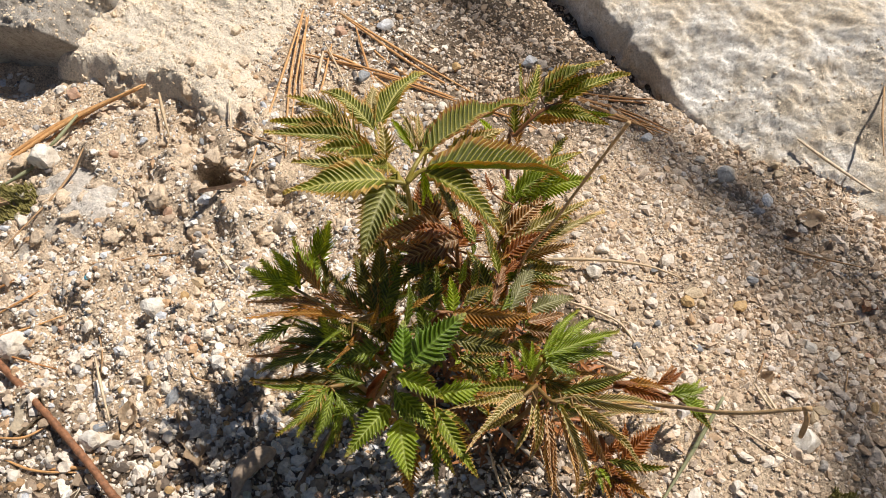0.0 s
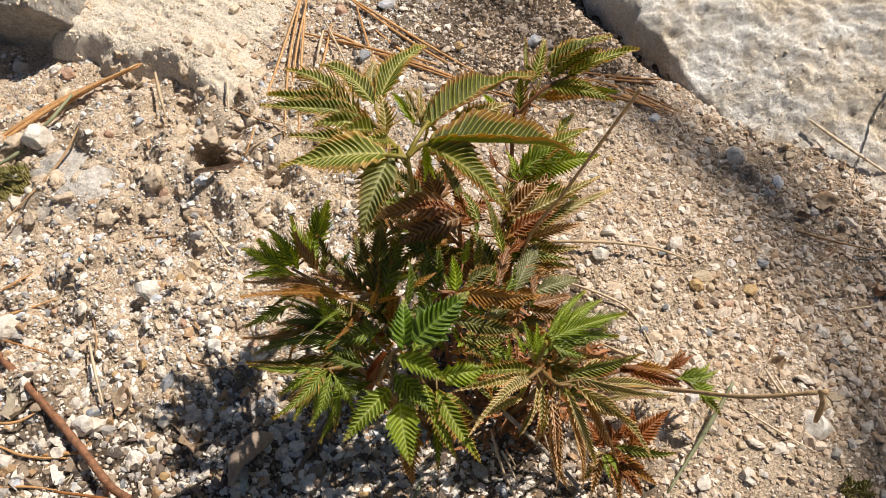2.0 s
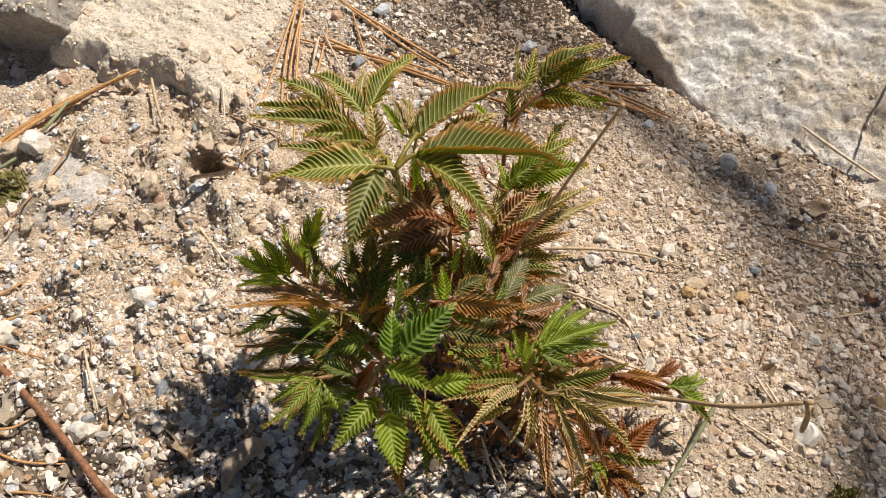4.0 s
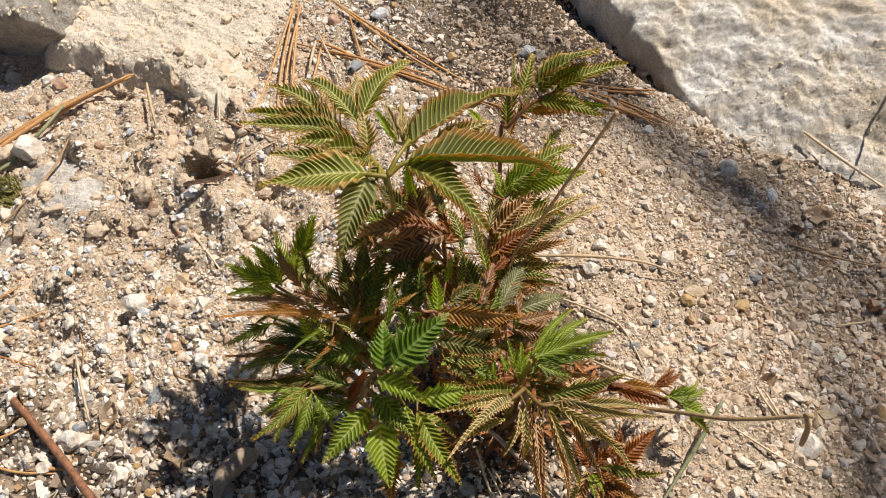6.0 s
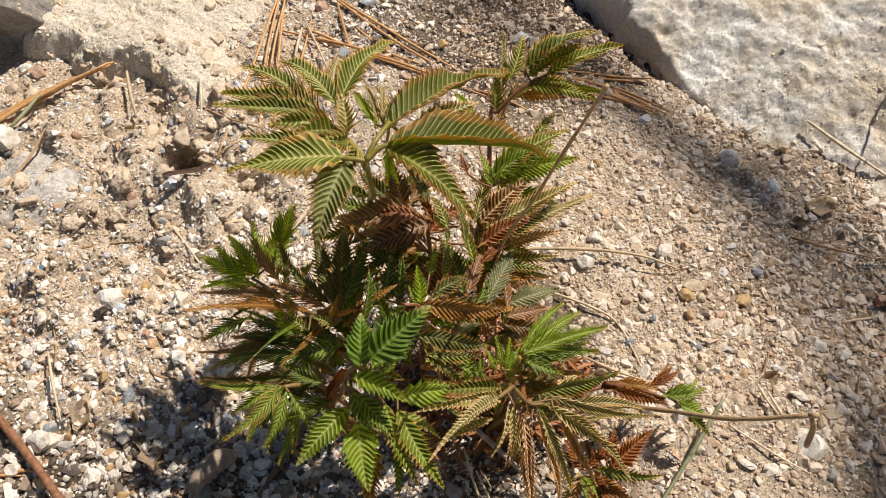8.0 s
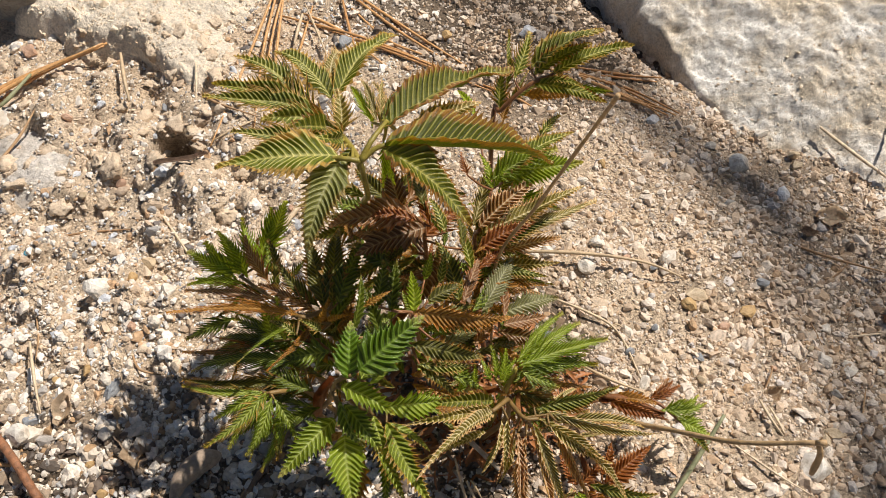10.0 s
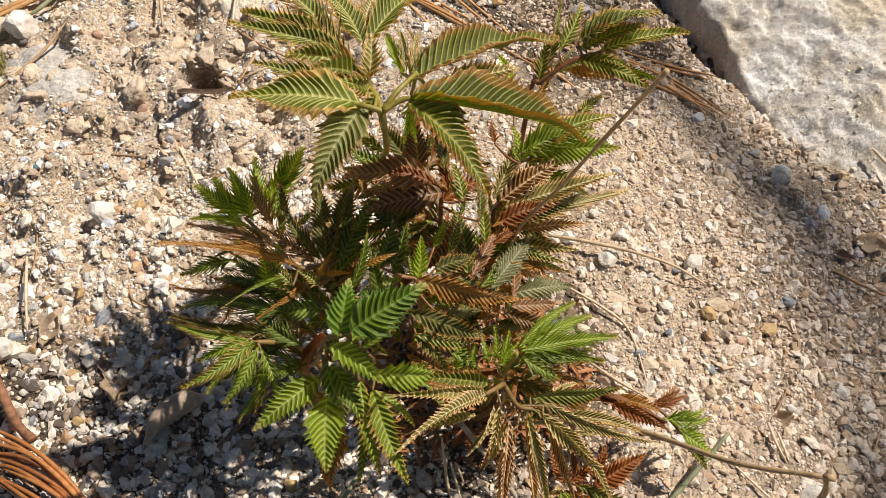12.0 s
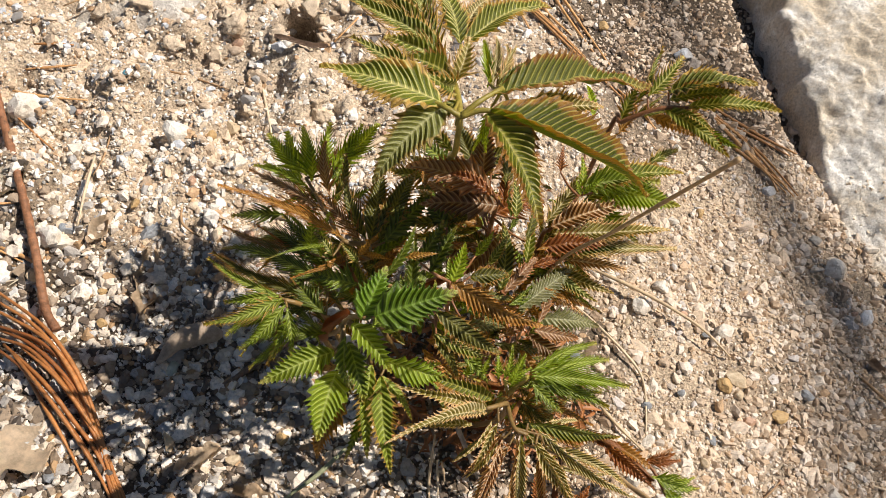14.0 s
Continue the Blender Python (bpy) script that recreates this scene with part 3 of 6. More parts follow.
def petiole(stem, start, end):
    """The short stalk of one leaflet."""
    start, end = Vector(start), Vector(end)
    sag = Vector((0, 0, -0.1 * (end - start).length))
    pts = curve_through([start, (start + end) / 2 + sag, end], 5)
    stout = 0.0006 if stem.data.materials[0] is STALK else 0.00045
    bm = bmesh.new()
    tube(bm, pts, [stout * (1 - 0.35 * i / len(pts)) for i in range(len(pts))], 7)
    return part("petiole", bm, stem.data.materials[0], stem)


def sheath(plant, points, radius):
    """A papery scale rolled round a shoot."""
    bm = bmesh.new()
    pts = curve_through(points, 5)
    rows = []
    rng = random.Random(int(points[0][0] * 9000) + 5)
    for i, p in enumerate(pts):
        k = i / (len(pts) - 1)
        way = (pts[min(i + 1, len(pts) - 1)] - pts[max(i - 1, 0)]).normalized()
        a = way.cross(Vector((0.2, 0.3, 0.9))).normalized()
        b = way.cross(a)
        r = radius * (0.75 + 0.5 * k - 0.85 * k * k)
        rows.append([bm.verts.new(p + (a * math.cos(s) + b * math.sin(s)) * r * (1 + 0.16 * math.sin(3 * s + 6 * k) + rng.uniform(-0.05, 0.05)))
                     for s in (0.6 + 5.0 * j / 12 for j in range(13))])
    for r, q in zip(rows, rows[1:]):
        for j in range(12):
            bm.faces.new((r[j], r[j + 1], q[j + 1], q[j]))
    bmesh.ops.solidify(bm, geom=bm.faces[:], thickness=0.0003)
    return part("bud_scale", bm, SHEATH, plant, "rusty brown papery bud scale")


made = []
clump = tagged(new("plant"), "young leafy clump with pleated saw-toothed green and bronze leaves", "plant")
stem = shoot(clump, STALK, [
    [(0.0120, -0.0550, -0.0020), (-0.0047, -0.0349, 0.0900), (-0.0034, -0.0436, 0.1180), (-0.0035, -0.0441, 0.1340)],
    [(-0.0035, -0.0441, 0.1340), (0.0016, -0.0419, 0.1360), (0.0069, -0.0417, 0.1360)],
    [(-0.0035, -0.0441, 0.1340), (-0.0075, -0.0434, 0.1350), (-0.0116, -0.0417, 0.1340)],
    [(-0.0035, -0.0441, 0.1340), (0.0003, -0.0401, 0.1370), (0.0048, -0.0332, 0.1360)],
])
petiole(stem, (-0.0094, -0.0426, 0.1345), (-0.0083, -0.0407, 0.1330))
petiole(stem, (-0.0057, -0.0438, 0.1345), (-0.0054, -0.0374, 0.1320))
petiole(stem, (0.0048, -0.0332, 0.1360), (0.0018, -0.0269, 0.1280))
petiole(stem, (0.0048, -0.0332, 0.1360), (0.0028, -0.0271, 0.1280))
petiole(stem, (0.0048, -0.0332, 0.1360), (0.0006, -0.0258, 0.1280))
petiole(stem, (0.0048, -0.0332, 0.1360), (0.0031, -0.0314, 0.1260))
petiole(stem, (0.0048, -0.0332, 0.1360), (0.0103, -0.0289, 0.1240))
petiole(stem, (0.0048, -0.0332, 0.1360), (0.0037, -0.0310, 0.1340))
leaflet(stem, (-0.0088, -0.0412, 0.1340), (-0.0420, -0.0425, 0.1360), 0.0206, "oy", 22, 25, .08)
leaflet(stem, (-0.0083, -0.0407, 0.1330), (-0.0213, -0.0628, 0.1220), 0.0170, "op", 0, 28, .10)
leaflet(stem, (-0.0054, -0.0374, 0.1320), (-0.0131, -0.0439, 0.1260), 0.0070, "d", 0, 30, .05)
leaflet(stem, (0.0020, -0.0366, 0.1360), (0.0460, -0.0035, 0.1200), 0.0200, "od", -44, 36, .02)
leaflet(stem, (0.0034, -0.0421, 0.1360), (0.0500, -0.0425, 0.1200), 0.0250, "o", -44, 38, .02)
leaflet(stem, (0.0030, -0.0428, 0.1360), (0.0228, -0.0670, 0.1285), 0.0185, "d", -20, 32, .05)
leaflet(stem, (0.0018, -0.0269, 0.1280), (-0.0015, -0.0060, 0.1260), 0.0044, "t+", 0, 40, .05)
leaflet(stem, (0.0028, -0.0271, 0.1280), (0.0014, -0.0080, 0.1260), 0.0040, "t+", 20, 40, .05)
leaflet(stem, (0.0006, -0.0258, 0.1280), (-0.0042, -0.0097, 0.1260), 0.0044, "y+", -20, 40, .05)
leaflet(stem, (0.0031, -0.0314, 0.1260), (0.0008, -0.0402, 0.1160), 0.0049, "y+", 0, 50, .03)
leaflet(stem, (0.0103, -0.0289, 0.1240), (0.0330, -0.0200, 0.1240), 0.0130, "t", 0, 30, .05)
leaflet(stem, (0.0037, -0.0310, 0.1340), (0.0101, -0.0166, 0.1300), 0.0049, "o", 0, 40, .05)
stem = shoot(clump, STALK, [
    [(-0.0037, -0.0429, 0.1290), (-0.0057, -0.0324, 0.1240), (-0.0097, -0.0214, 0.1200), (-0.0147, -0.0168, 0.1230), (-0.0190, -0.0101, 0.1230)],
    [(-0.0097, -0.0214, 0.1200), (-0.0103, -0.0156, 0.1220), (-0.0106, -0.0094, 0.1220)],
])
petiole(stem, (-0.0171, -0.0131, 0.1230), (-0.0207, -0.0153, 0.1220))
petiole(stem, (-0.0083, -0.0254, 0.1215), (-0.0148, -0.0264, 0.1240))
petiole(stem, (-0.0072, -0.0284, 0.1225), (-0.0179, -0.0301, 0.1280))
leaflet(stem, (-0.0109, -0.0093, 0.1220), (-0.0278, 0.0137, 0.1220), 0.0135, "oy", 20, 25, .08)
leaflet(stem, (-0.0100, -0.0090, 0.1220), (0.0115, 0.0189, 0.1180), 0.0137, "oy", -20, 30, .08)
leaflet(stem, (-0.0112, -0.0079, 0.1220), (-0.0078, 0.0169, 0.1160), 0.0109, "t+", 0, 30, .05)
leaflet(stem, (-0.0184, -0.0107, 0.1230), (-0.0391, 0.0099, 0.1240), 0.0116, "oy+", 20, 30, .10)
leaflet(stem, (-0.0194, -0.0100, 0.1230), (-0.0458, -0.0018, 0.1280), 0.0120, "oy", 0, 30, .08)
leaflet(stem, (-0.0201, -0.0113, 0.1230), (-0.0479, -0.0084, 0.1300), 0.0091, "oy+", 10, 30, .08)
leaflet(stem, (-0.0207, -0.0153, 0.1220), (-0.0326, -0.0005, 0.1240), 0.0105, "t+", 0, 35, .06)
leaflet(stem, (-0.0148, -0.0264, 0.1240), (-0.0204, -0.0103, 0.1220), 0.0084, "d", 20, 30, .05)
leaflet(stem, (-0.0179, -0.0301, 0.1280), (-0.0394, -0.0244, 0.1300), 0.0086, "oy+", 15, 30, .10)
leaflet(stem, (-0.0130, -0.0185, 0.1225), (-0.0350, -0.0100, 0.1260), 0.0125, "oy", 15, 25, .10)
leaflet(stem, (-0.0120, -0.0195, 0.1220), (-0.0315, -0.0180, 0.1270), 0.0125, "oy+", -10, 30, .10)
leaflet(stem, (-0.0105, -0.0210, 0.1210), (-0.0245, -0.0250, 0.1290), 0.0115, "d+", 20, 30, .10)
leaflet(stem, (-0.0150, -0.0150, 0.1230), (-0.0310, 0.0035, 0.1240), 0.0115, "oy+", 0, 28, .08)
leaflet(stem, (-0.0085, -0.0250, 0.1230), (-0.0170, -0.0330, 0.1340), 0.0100, "oy+", -20, 32, .10)
leaflet(stem, (-0.0092, -0.0235, 0.1220), (-0.0085, -0.0120, 0.1290), 0.0090, "t+", 0, 35, .06)
stem = shoot(clump, STALK_RED, [
    [(0.0300, -0.0300, -0.0020), (0.0412, 0.0155, 0.0700), (0.0443, 0.0149, 0.0790), (0.0549, 0.0180, 0.0870), (0.0666, 0.0209, 0.0880)],
])
petiole(stem, (0.0581, 0.0188, 0.0873), (0.0564, 0.0251, 0.0880))
petiole(stem, (0.0581, 0.0188, 0.0873), (0.0570, 0.0216, 0.0880))
petiole(stem, (0.0520, 0.0172, 0.0848), (0.0502, 0.0221, 0.0860))
petiole(stem, (0.0482, 0.0160, 0.0819), (0.0465, 0.0194, 0.0820))
leaflet(stem, (0.0564, 0.0251, 0.0880), (0.0816, 0.0248, 0.1020), 0.0165, "oy", -35, 28, .04)
leaflet(stem, (0.0570, 0.0216, 0.0880), (0.0781, 0.0245, 0.0960), 0.0115, "d", -20, 30, .04)
leaflet(stem, (0.0636, 0.0209, 0.0880), (0.0938, 0.0261, 0.0910), 0.0115, "oy", -15, 30, .04)
leaflet(stem, (0.0562, 0.0193, 0.0860), (0.0804, 0.0074, 0.0840), 0.0115, "d", 10, 30, .06)
leaflet(stem, (0.0502, 0.0221, 0.0860), (0.0585, 0.0370, 0.0940), 0.0091, "oy+", -10, 30, .05)
leaflet(stem, (0.0465, 0.0194, 0.0820), (0.0512, 0.0394, 0.0940), 0.0050, "o+", 30, 40, .04)
leaflet(stem, (0.0440, 0.0159, 0.0780), (0.0477, 0.0287, 0.0860), 0.0075, "d+", 0, 30, .05)
stem = shoot(clump, STALK_RED, [
    [(0.0280, -0.0450, -0.0020), (0.0273, -0.0327, 0.0650), (0.0292, -0.0343, 0.0790)],
    [(0.0292, -0.0343, 0.0790), (0.0345, -0.0257, 0.0880)],
    [(0.0287, -0.0372, 0.0750), (0.0367, -0.0400, 0.0720)],
])
petiole(stem, (0.0345, -0.0257, 0.0880), (0.0379, -0.0165, 0.0860))
petiole(stem, (0.0345, -0.0257, 0.0880), (0.0349, -0.0233, 0.0900))
petiole(stem, (0.0302, -0.0377, 0.0745), (0.0306, -0.0395, 0.0780))
petiole(stem, (0.0316, -0.0382, 0.0739), (0.0318, -0.0411, 0.0780))
petiole(stem, (0.0287, -0.0372, 0.0750), (0.0272, -0.0425, 0.0800))
petiole(stem, (0.0302, -0.0377, 0.0745), (0.0295, -0.0416, 0.0760))
petiole(stem, (0.0345, -0.0257, 0.0880), (0.0562, 0.0060, 0.0700))
petiole(stem, (0.0345, -0.0257, 0.0880), (0.0332, 0.0003, 0.0950))
petiole(stem, (0.0345, -0.0257, 0.0880), (0.0271, -0.0247, 0.0960))
leaflet(stem, (0.0379, -0.0165, 0.0860), (0.0662, -0.0182, 0.0860), 0.0150, "g", 10, 25, .06)
leaflet(stem, (0.0349, -0.0233, 0.0900), (0.0583, -0.0159, 0.0920), 0.0110, "g+", 0, 25, .05)
leaflet(stem, (0.0352, -0.0225, 0.0900), (0.0650, -0.0085, 0.0900), 0.0125, "oy", -15, 28, .04)
leaflet(stem, (0.0351, -0.0246, 0.0880), (0.0325, -0.0131, 0.0920), 0.0036, "y", 0, 20, .05)
leaflet(stem, (0.0353, -0.0251, 0.0880), (0.0323, -0.0225, 0.0920), 0.0026, "y", 0, 20, .05)
leaflet(stem, (0.0358, -0.0247, 0.0880), (0.0405, -0.0209, 0.0940), 0.0029, "y", 0, 20, .05)
leaflet(stem, (0.0271, -0.0335, 0.0800), (0.0349, -0.0141, 0.0880), 0.0073, "t+", 0, 30, .05)
leaflet(stem, (0.0289, -0.0343, 0.0800), (0.0506, -0.0216, 0.0860), 0.0125, "tr", -10, 25, .06)
leaflet(stem, (0.0301, -0.0363, 0.0800), (0.0649, -0.0254, 0.0820), 0.0115, "t", -10, 30, .06)
leaflet(stem, (0.0306, -0.0395, 0.0780), (0.0700, -0.0270, 0.0760), 0.0077, "t+", 0, 30, .05)
leaflet(stem, (0.0318, -0.0411, 0.0780), (0.0586, -0.0312, 0.0780), 0.0100, "oy", 0, 30, .05)
leaflet(stem, (0.0358, -0.0396, 0.0720), (0.0560, -0.0363, 0.0700), 0.0076, "tr+", 0, 25, .05)
leaflet(stem, (0.0272, -0.0425, 0.0800), (0.0468, -0.0365, 0.0820), 0.0110, "r", 0, 30, .05)
leaflet(stem, (0.0295, -0.0416, 0.0760), (0.0456, -0.0376, 0.0760), 0.0070, "oy+", 0, 30, .04)
leaflet(stem, (0.0562, 0.0060, 0.0700), (0.0672, 0.0185, 0.0680), 0.0061, "oy+", 0, 30, .05)
leaflet(stem, (0.0332, 0.0003, 0.0950), (0.0287, 0.0113, 0.0960), 0.0050, "y", 0, 30, .05)
leaflet(stem, (0.0271, -0.0247, 0.0960), (0.0261, -0.0180, 0.1000), 0.0033, "r+", 0, 20, .05)
stem = shoot(clump, STALK_RED, [
    [(0.0140, -0.0500, -0.0020), (0.0110, -0.0400, 0.0700), (0.0113, -0.0408, 0.0960)],
    [(0.0113, -0.0408, 0.0960), (0.0082, -0.0394, 0.1000)],
    [(0.0113, -0.0408, 0.0960), (0.0049, -0.0361, 0.0980)],
])
petiole(stem, (0.0082, -0.0394, 0.1000), (0.0089, -0.0435, 0.1020))
petiole(stem, (0.0102, -0.0403, 0.0975), (0.0122, -0.0374, 0.0980))
petiole(stem, (0.0049, -0.0361, 0.0980), (-0.0059, -0.0304, 0.1000))
petiole(stem, (0.0049, -0.0361, 0.0980), (-0.0085, -0.0356, 0.0920))
petiole(stem, (0.0113, -0.0408, 0.0960), (0.0134, -0.0422, 0.0960))
petiole(stem, (0.0112, -0.0405, 0.0889), (0.0176, -0.0410, 0.0900))
petiole(stem, (0.0112, -0.0405, 0.0865), (0.0222, -0.0456, 0.0860))
petiole(stem, (0.0111, -0.0402, 0.0795), (0.0009, -0.0196, 0.0800))
petiole(stem, (0.0111, -0.0401, 0.0747), (-0.0009, -0.0140, 0.0760))
petiole(stem, (0.0049, -0.0361, 0.0980), (-0.0068, -0.0225, 0.0820))
petiole(stem, (0.0111, -0.0400, 0.0724), (0.0019, -0.0135, 0.0740))
petiole(stem, (0.0111, -0.0402, 0.0771), (0.0065, -0.0192, 0.0780))
petiole(stem, (0.0111, -0.0402, 0.0771), (-0.0113, -0.0254, 0.0780))
petiole(stem, (0.0111, -0.0403, 0.0818), (0.0104, -0.0365, 0.0820))
leaflet(stem, (0.0082, -0.0394, 0.1000), (-0.0175, -0.0391, 0.1000), 0.0159, "b", 10, 25, .08)
leaflet(stem, (0.0089, -0.0435, 0.1020), (-0.0048, -0.0402, 0.1020), 0.0075, "r", 15, 30, .12)
leaflet(stem, (0.0114, -0.0423, 0.0960), (-0.0110, -0.0476, 0.0940), 0.0160, "p", 10, 25, .08)
leaflet(stem, (0.0049, -0.0361, 0.0980), (0.0010, -0.0197, 0.1020), 0.0117, "p", 0, 30, .06)
leaflet(stem, (0.0122, -0.0374, 0.0980), (0.0062, -0.0183, 0.1020), 0.0081, "bd", 20, 30, .06)
leaflet(stem, (-0.0059, -0.0304, 0.1000), (-0.0153, -0.0229, 0.1000), 0.0071, "oy", 0, 30, .05)
leaflet(stem, (-0.0085, -0.0356, 0.0920), (-0.0191, -0.0288, 0.0900), 0.0069, "t", 0, 30, .05)
leaflet(stem, (0.0134, -0.0422, 0.0960), (0.0105, -0.0233, 0.0980), 0.0060, "r", -20, 40, .05)
leaflet(stem, (0.0176, -0.0410, 0.0900), (0.0140, -0.0284, 0.0920), 0.0064, "oy", 0, 30, .05)
leaflet(stem, (0.0222, -0.0456, 0.0860), (0.0206, -0.0271, 0.0880), 0.0061, "bd", 20, 40, .05)
leaflet(stem, (0.0009, -0.0196, 0.0800), (-0.0092, -0.0032, 0.0800), 0.0108, "bd", 0, 30, .06)
leaflet(stem, (-0.0009, -0.0140, 0.0760), (0.0028, 0.0007, 0.0780), 0.0098, "r", 10, 30, .06)
leaflet(stem, (-0.0068, -0.0225, 0.0820), (-0.0185, -0.0138, 0.0800), 0.0091, "gd+", 0, 30, .06)
leaflet(stem, (0.0019, -0.0135, 0.0740), (0.0142, -0.0017, 0.0740), 0.0103, "bd", 0, 30, .06)
leaflet(stem, (0.0065, -0.0192, 0.0780), (0.0199, -0.0053, 0.0760), 0.0089, "b+", 0, 30, .06)
leaflet(stem, (-0.0113, -0.0254, 0.0780), (-0.0253, -0.0249, 0.0740), 0.0095, "bd+", 0, 30, .06)
leaflet(stem, (0.0104, -0.0365, 0.0820), (0.0249, -0.0262, 0.0800), 0.0104, "r+", 0, 30, .06)
stem = shoot(clump, STALK_RED, [
    [(0.0200, -0.0600, -0.0020), (0.0199, -0.0587, 0.0500), (0.0200, -0.0608, 0.0790)],
    [(0.0100, -0.0700, -0.0020), (0.0052, -0.0657, 0.0600), (0.0042, -0.0708, 0.0960)],
    [(0.0196, -0.0602, 0.0650), (0.0321, -0.0612, 0.0650)],
    [(0.0037, -0.0728, 0.0930), (0.0026, -0.0785, 0.0920)],
])
petiole(stem, (0.0200, -0.0605, 0.0737), (0.0255, -0.0616, 0.0740))
petiole(stem, (0.0200, -0.0608, 0.0790), (0.0189, -0.0618, 0.0820))
petiole(stem, (0.0310, -0.0612, 0.0650), (0.0308, -0.0634, 0.0620))
petiole(stem, (0.0026, -0.0785, 0.0920), (0.0043, -0.0837, 0.0880))
petiole(stem, (0.0044, -0.0694, 0.0862), (0.0110, -0.0761, 0.0840))
petiole(stem, (0.0200, -0.0608, 0.0790), (0.0242, -0.0506, 0.0820))
petiole(stem, (0.0200, -0.0608, 0.0790), (0.0264, -0.0497, 0.0800))
petiole(stem, (0.0043, -0.0699, 0.0895), (0.0091, -0.0583, 0.0920))
petiole(stem, (0.0200, -0.0608, 0.0790), (0.0134, -0.0579, 0.0880))
petiole(stem, (0.0042, -0.0708, 0.0960), (-0.0016, -0.0706, 0.0980))
petiole(stem, (0.0042, -0.0708, 0.0960), (-0.0055, -0.0695, 0.1000))
petiole(stem, (0.0043, -0.0699, 0.0895), (0.0092, -0.0644, 0.0900))
petiole(stem, (0.0321, -0.0612, 0.0650), (0.0329, -0.0620, 0.0680))
petiole(stem, (0.0044, -0.0694, 0.0862), (-0.0013, -0.0504, 0.0900))
leaflet(stem, (0.0255, -0.0616, 0.0740), (0.0396, -0.0382, 0.0660), 0.0104, "pg", 0, 25, .06)
leaflet(stem, (0.0189, -0.0618, 0.0820), (0.0144, -0.0412, 0.0880), 0.0106, "o", 0, 35, .06)
leaflet(stem, (0.0200, -0.0608, 0.0800), (0.0283, -0.0423, 0.0760), 0.0079, "b", 0, 35, .05)
leaflet(stem, (0.0325, -0.0591, 0.0660), (0.0534, -0.0508, 0.0560), 0.0095, "pg", 0, 20, .05)
leaflet(stem, (0.0323, -0.0622, 0.0640), (0.0476, -0.0580, 0.0580), 0.0083, "b", 0, 30, .05)
leaflet(stem, (0.0308, -0.0634, 0.0620), (0.0482, -0.0650, 0.0540), 0.0090, "p", 0, 25, .06)
leaflet(stem, (0.0042, -0.0704, 0.0960), (0.0332, -0.0690, 0.0820), 0.0111, "br", 30, 30, .06)
leaflet(stem, (0.0023, -0.0784, 0.0920), (0.0241, -0.0794, 0.0780), 0.0108, "bd", 10, 30, .06)
leaflet(stem, (0.0043, -0.0837, 0.0880), (0.0212, -0.0820, 0.0780), 0.0067, "oy", 20, 35, .05)
leaflet(stem, (0.0110, -0.0761, 0.0840), (0.0225, -0.0720, 0.0800), 0.0058, "pg", 0, 25, .05)
leaflet(stem, (0.0242, -0.0506, 0.0820), (0.0231, -0.0370, 0.0860), 0.0065, "oy", 0, 35, .05)
leaflet(stem, (0.0264, -0.0497, 0.0800), (0.0366, -0.0415, 0.0760), 0.0066, "r", 0, 35, .05)
leaflet(stem, (0.0048, -0.0709, 0.0960), (0.0055, -0.0607, 0.1020), 0.0076, "y", 0, 35, .05)
leaflet(stem, (0.0091, -0.0583, 0.0920), (0.0123, -0.0512, 0.0960), 0.0048, "y", 0, 30, .05)
leaflet(stem, (0.0134, -0.0579, 0.0880), (0.0167, -0.0485, 0.0920), 0.0052, "oy", 0, 30, .05)
leaflet(stem, (-0.0016, -0.0706, 0.0980), (0.0021, -0.0571, 0.1040), 0.0075, "k", 0, 35, .05)
leaflet(stem, (-0.0055, -0.0695, 0.1000), (-0.0017, -0.0581, 0.1060), 0.0081, "k", 20, 35, .05)
leaflet(stem, (0.0092, -0.0644, 0.0900), (0.0202, -0.0590, 0.0880), 0.0092, "bd", 0, 30, .06)
leaflet(stem, (0.0329, -0.0620, 0.0680), (0.0325, -0.0424, 0.0680), 0.0063, "b", 20, 35, .05)
leaflet(stem, (-0.0013, -0.0504, 0.0900), (-0.0110, -0.0403, 0.0900), 0.0081, "k", 0, 30, .06)
stem = shoot(clump, STALK_TAN, [
    [(-0.0050, -0.0750, -0.0020), (-0.0290, -0.0799, 0.0500), (-0.0230, -0.0871, 0.0800), (-0.0177, -0.0921, 0.1020), (-0.0131, -0.0932, 0.1070)],
    [(-0.0200, -0.0916, 0.0950), (-0.0189, -0.0956, 0.0940), (-0.0188, -0.0990, 0.0900), (-0.0186, -0.1018, 0.0880)],
    [(-0.0190, -0.0952, 0.0930), (-0.0207, -0.0971, 0.0890)],
    [(-0.0178, -0.0935, 0.1020), (-0.0133, -0.0944, 0.0950), (-0.0101, -0.0982, 0.0900)],
    [(-0.0133, -0.0944, 0.0950), (-0.0062, -0.0971, 0.0900)],
    [(-0.0132, -0.0829, 0.1000), (-0.0123, -0.0789, 0.1040)],
])
petiole(stem, (-0.0131, -0.0932, 0.1070), (-0.0110, -0.0932, 0.1090))
petiole(stem, (-0.0062, -0.0971, 0.0900), (-0.0066, -0.1008, 0.0900))
petiole(stem, (-0.0126, -0.0800, 0.1029), (-0.0048, -0.0789, 0.1000))
petiole(stem, (-0.0123, -0.0789, 0.1040), (-0.0091, -0.0727, 0.1060))
leaflet(stem, (-0.0110, -0.0932, 0.1090), (0.0078, -0.0838, 0.1160), 0.0162, "gm", 0, 18, .05)
leaflet(stem, (-0.0142, -0.0939, 0.1060), (-0.0119, -0.0799, 0.1120), 0.0129, "gm", 0, 25, .06)
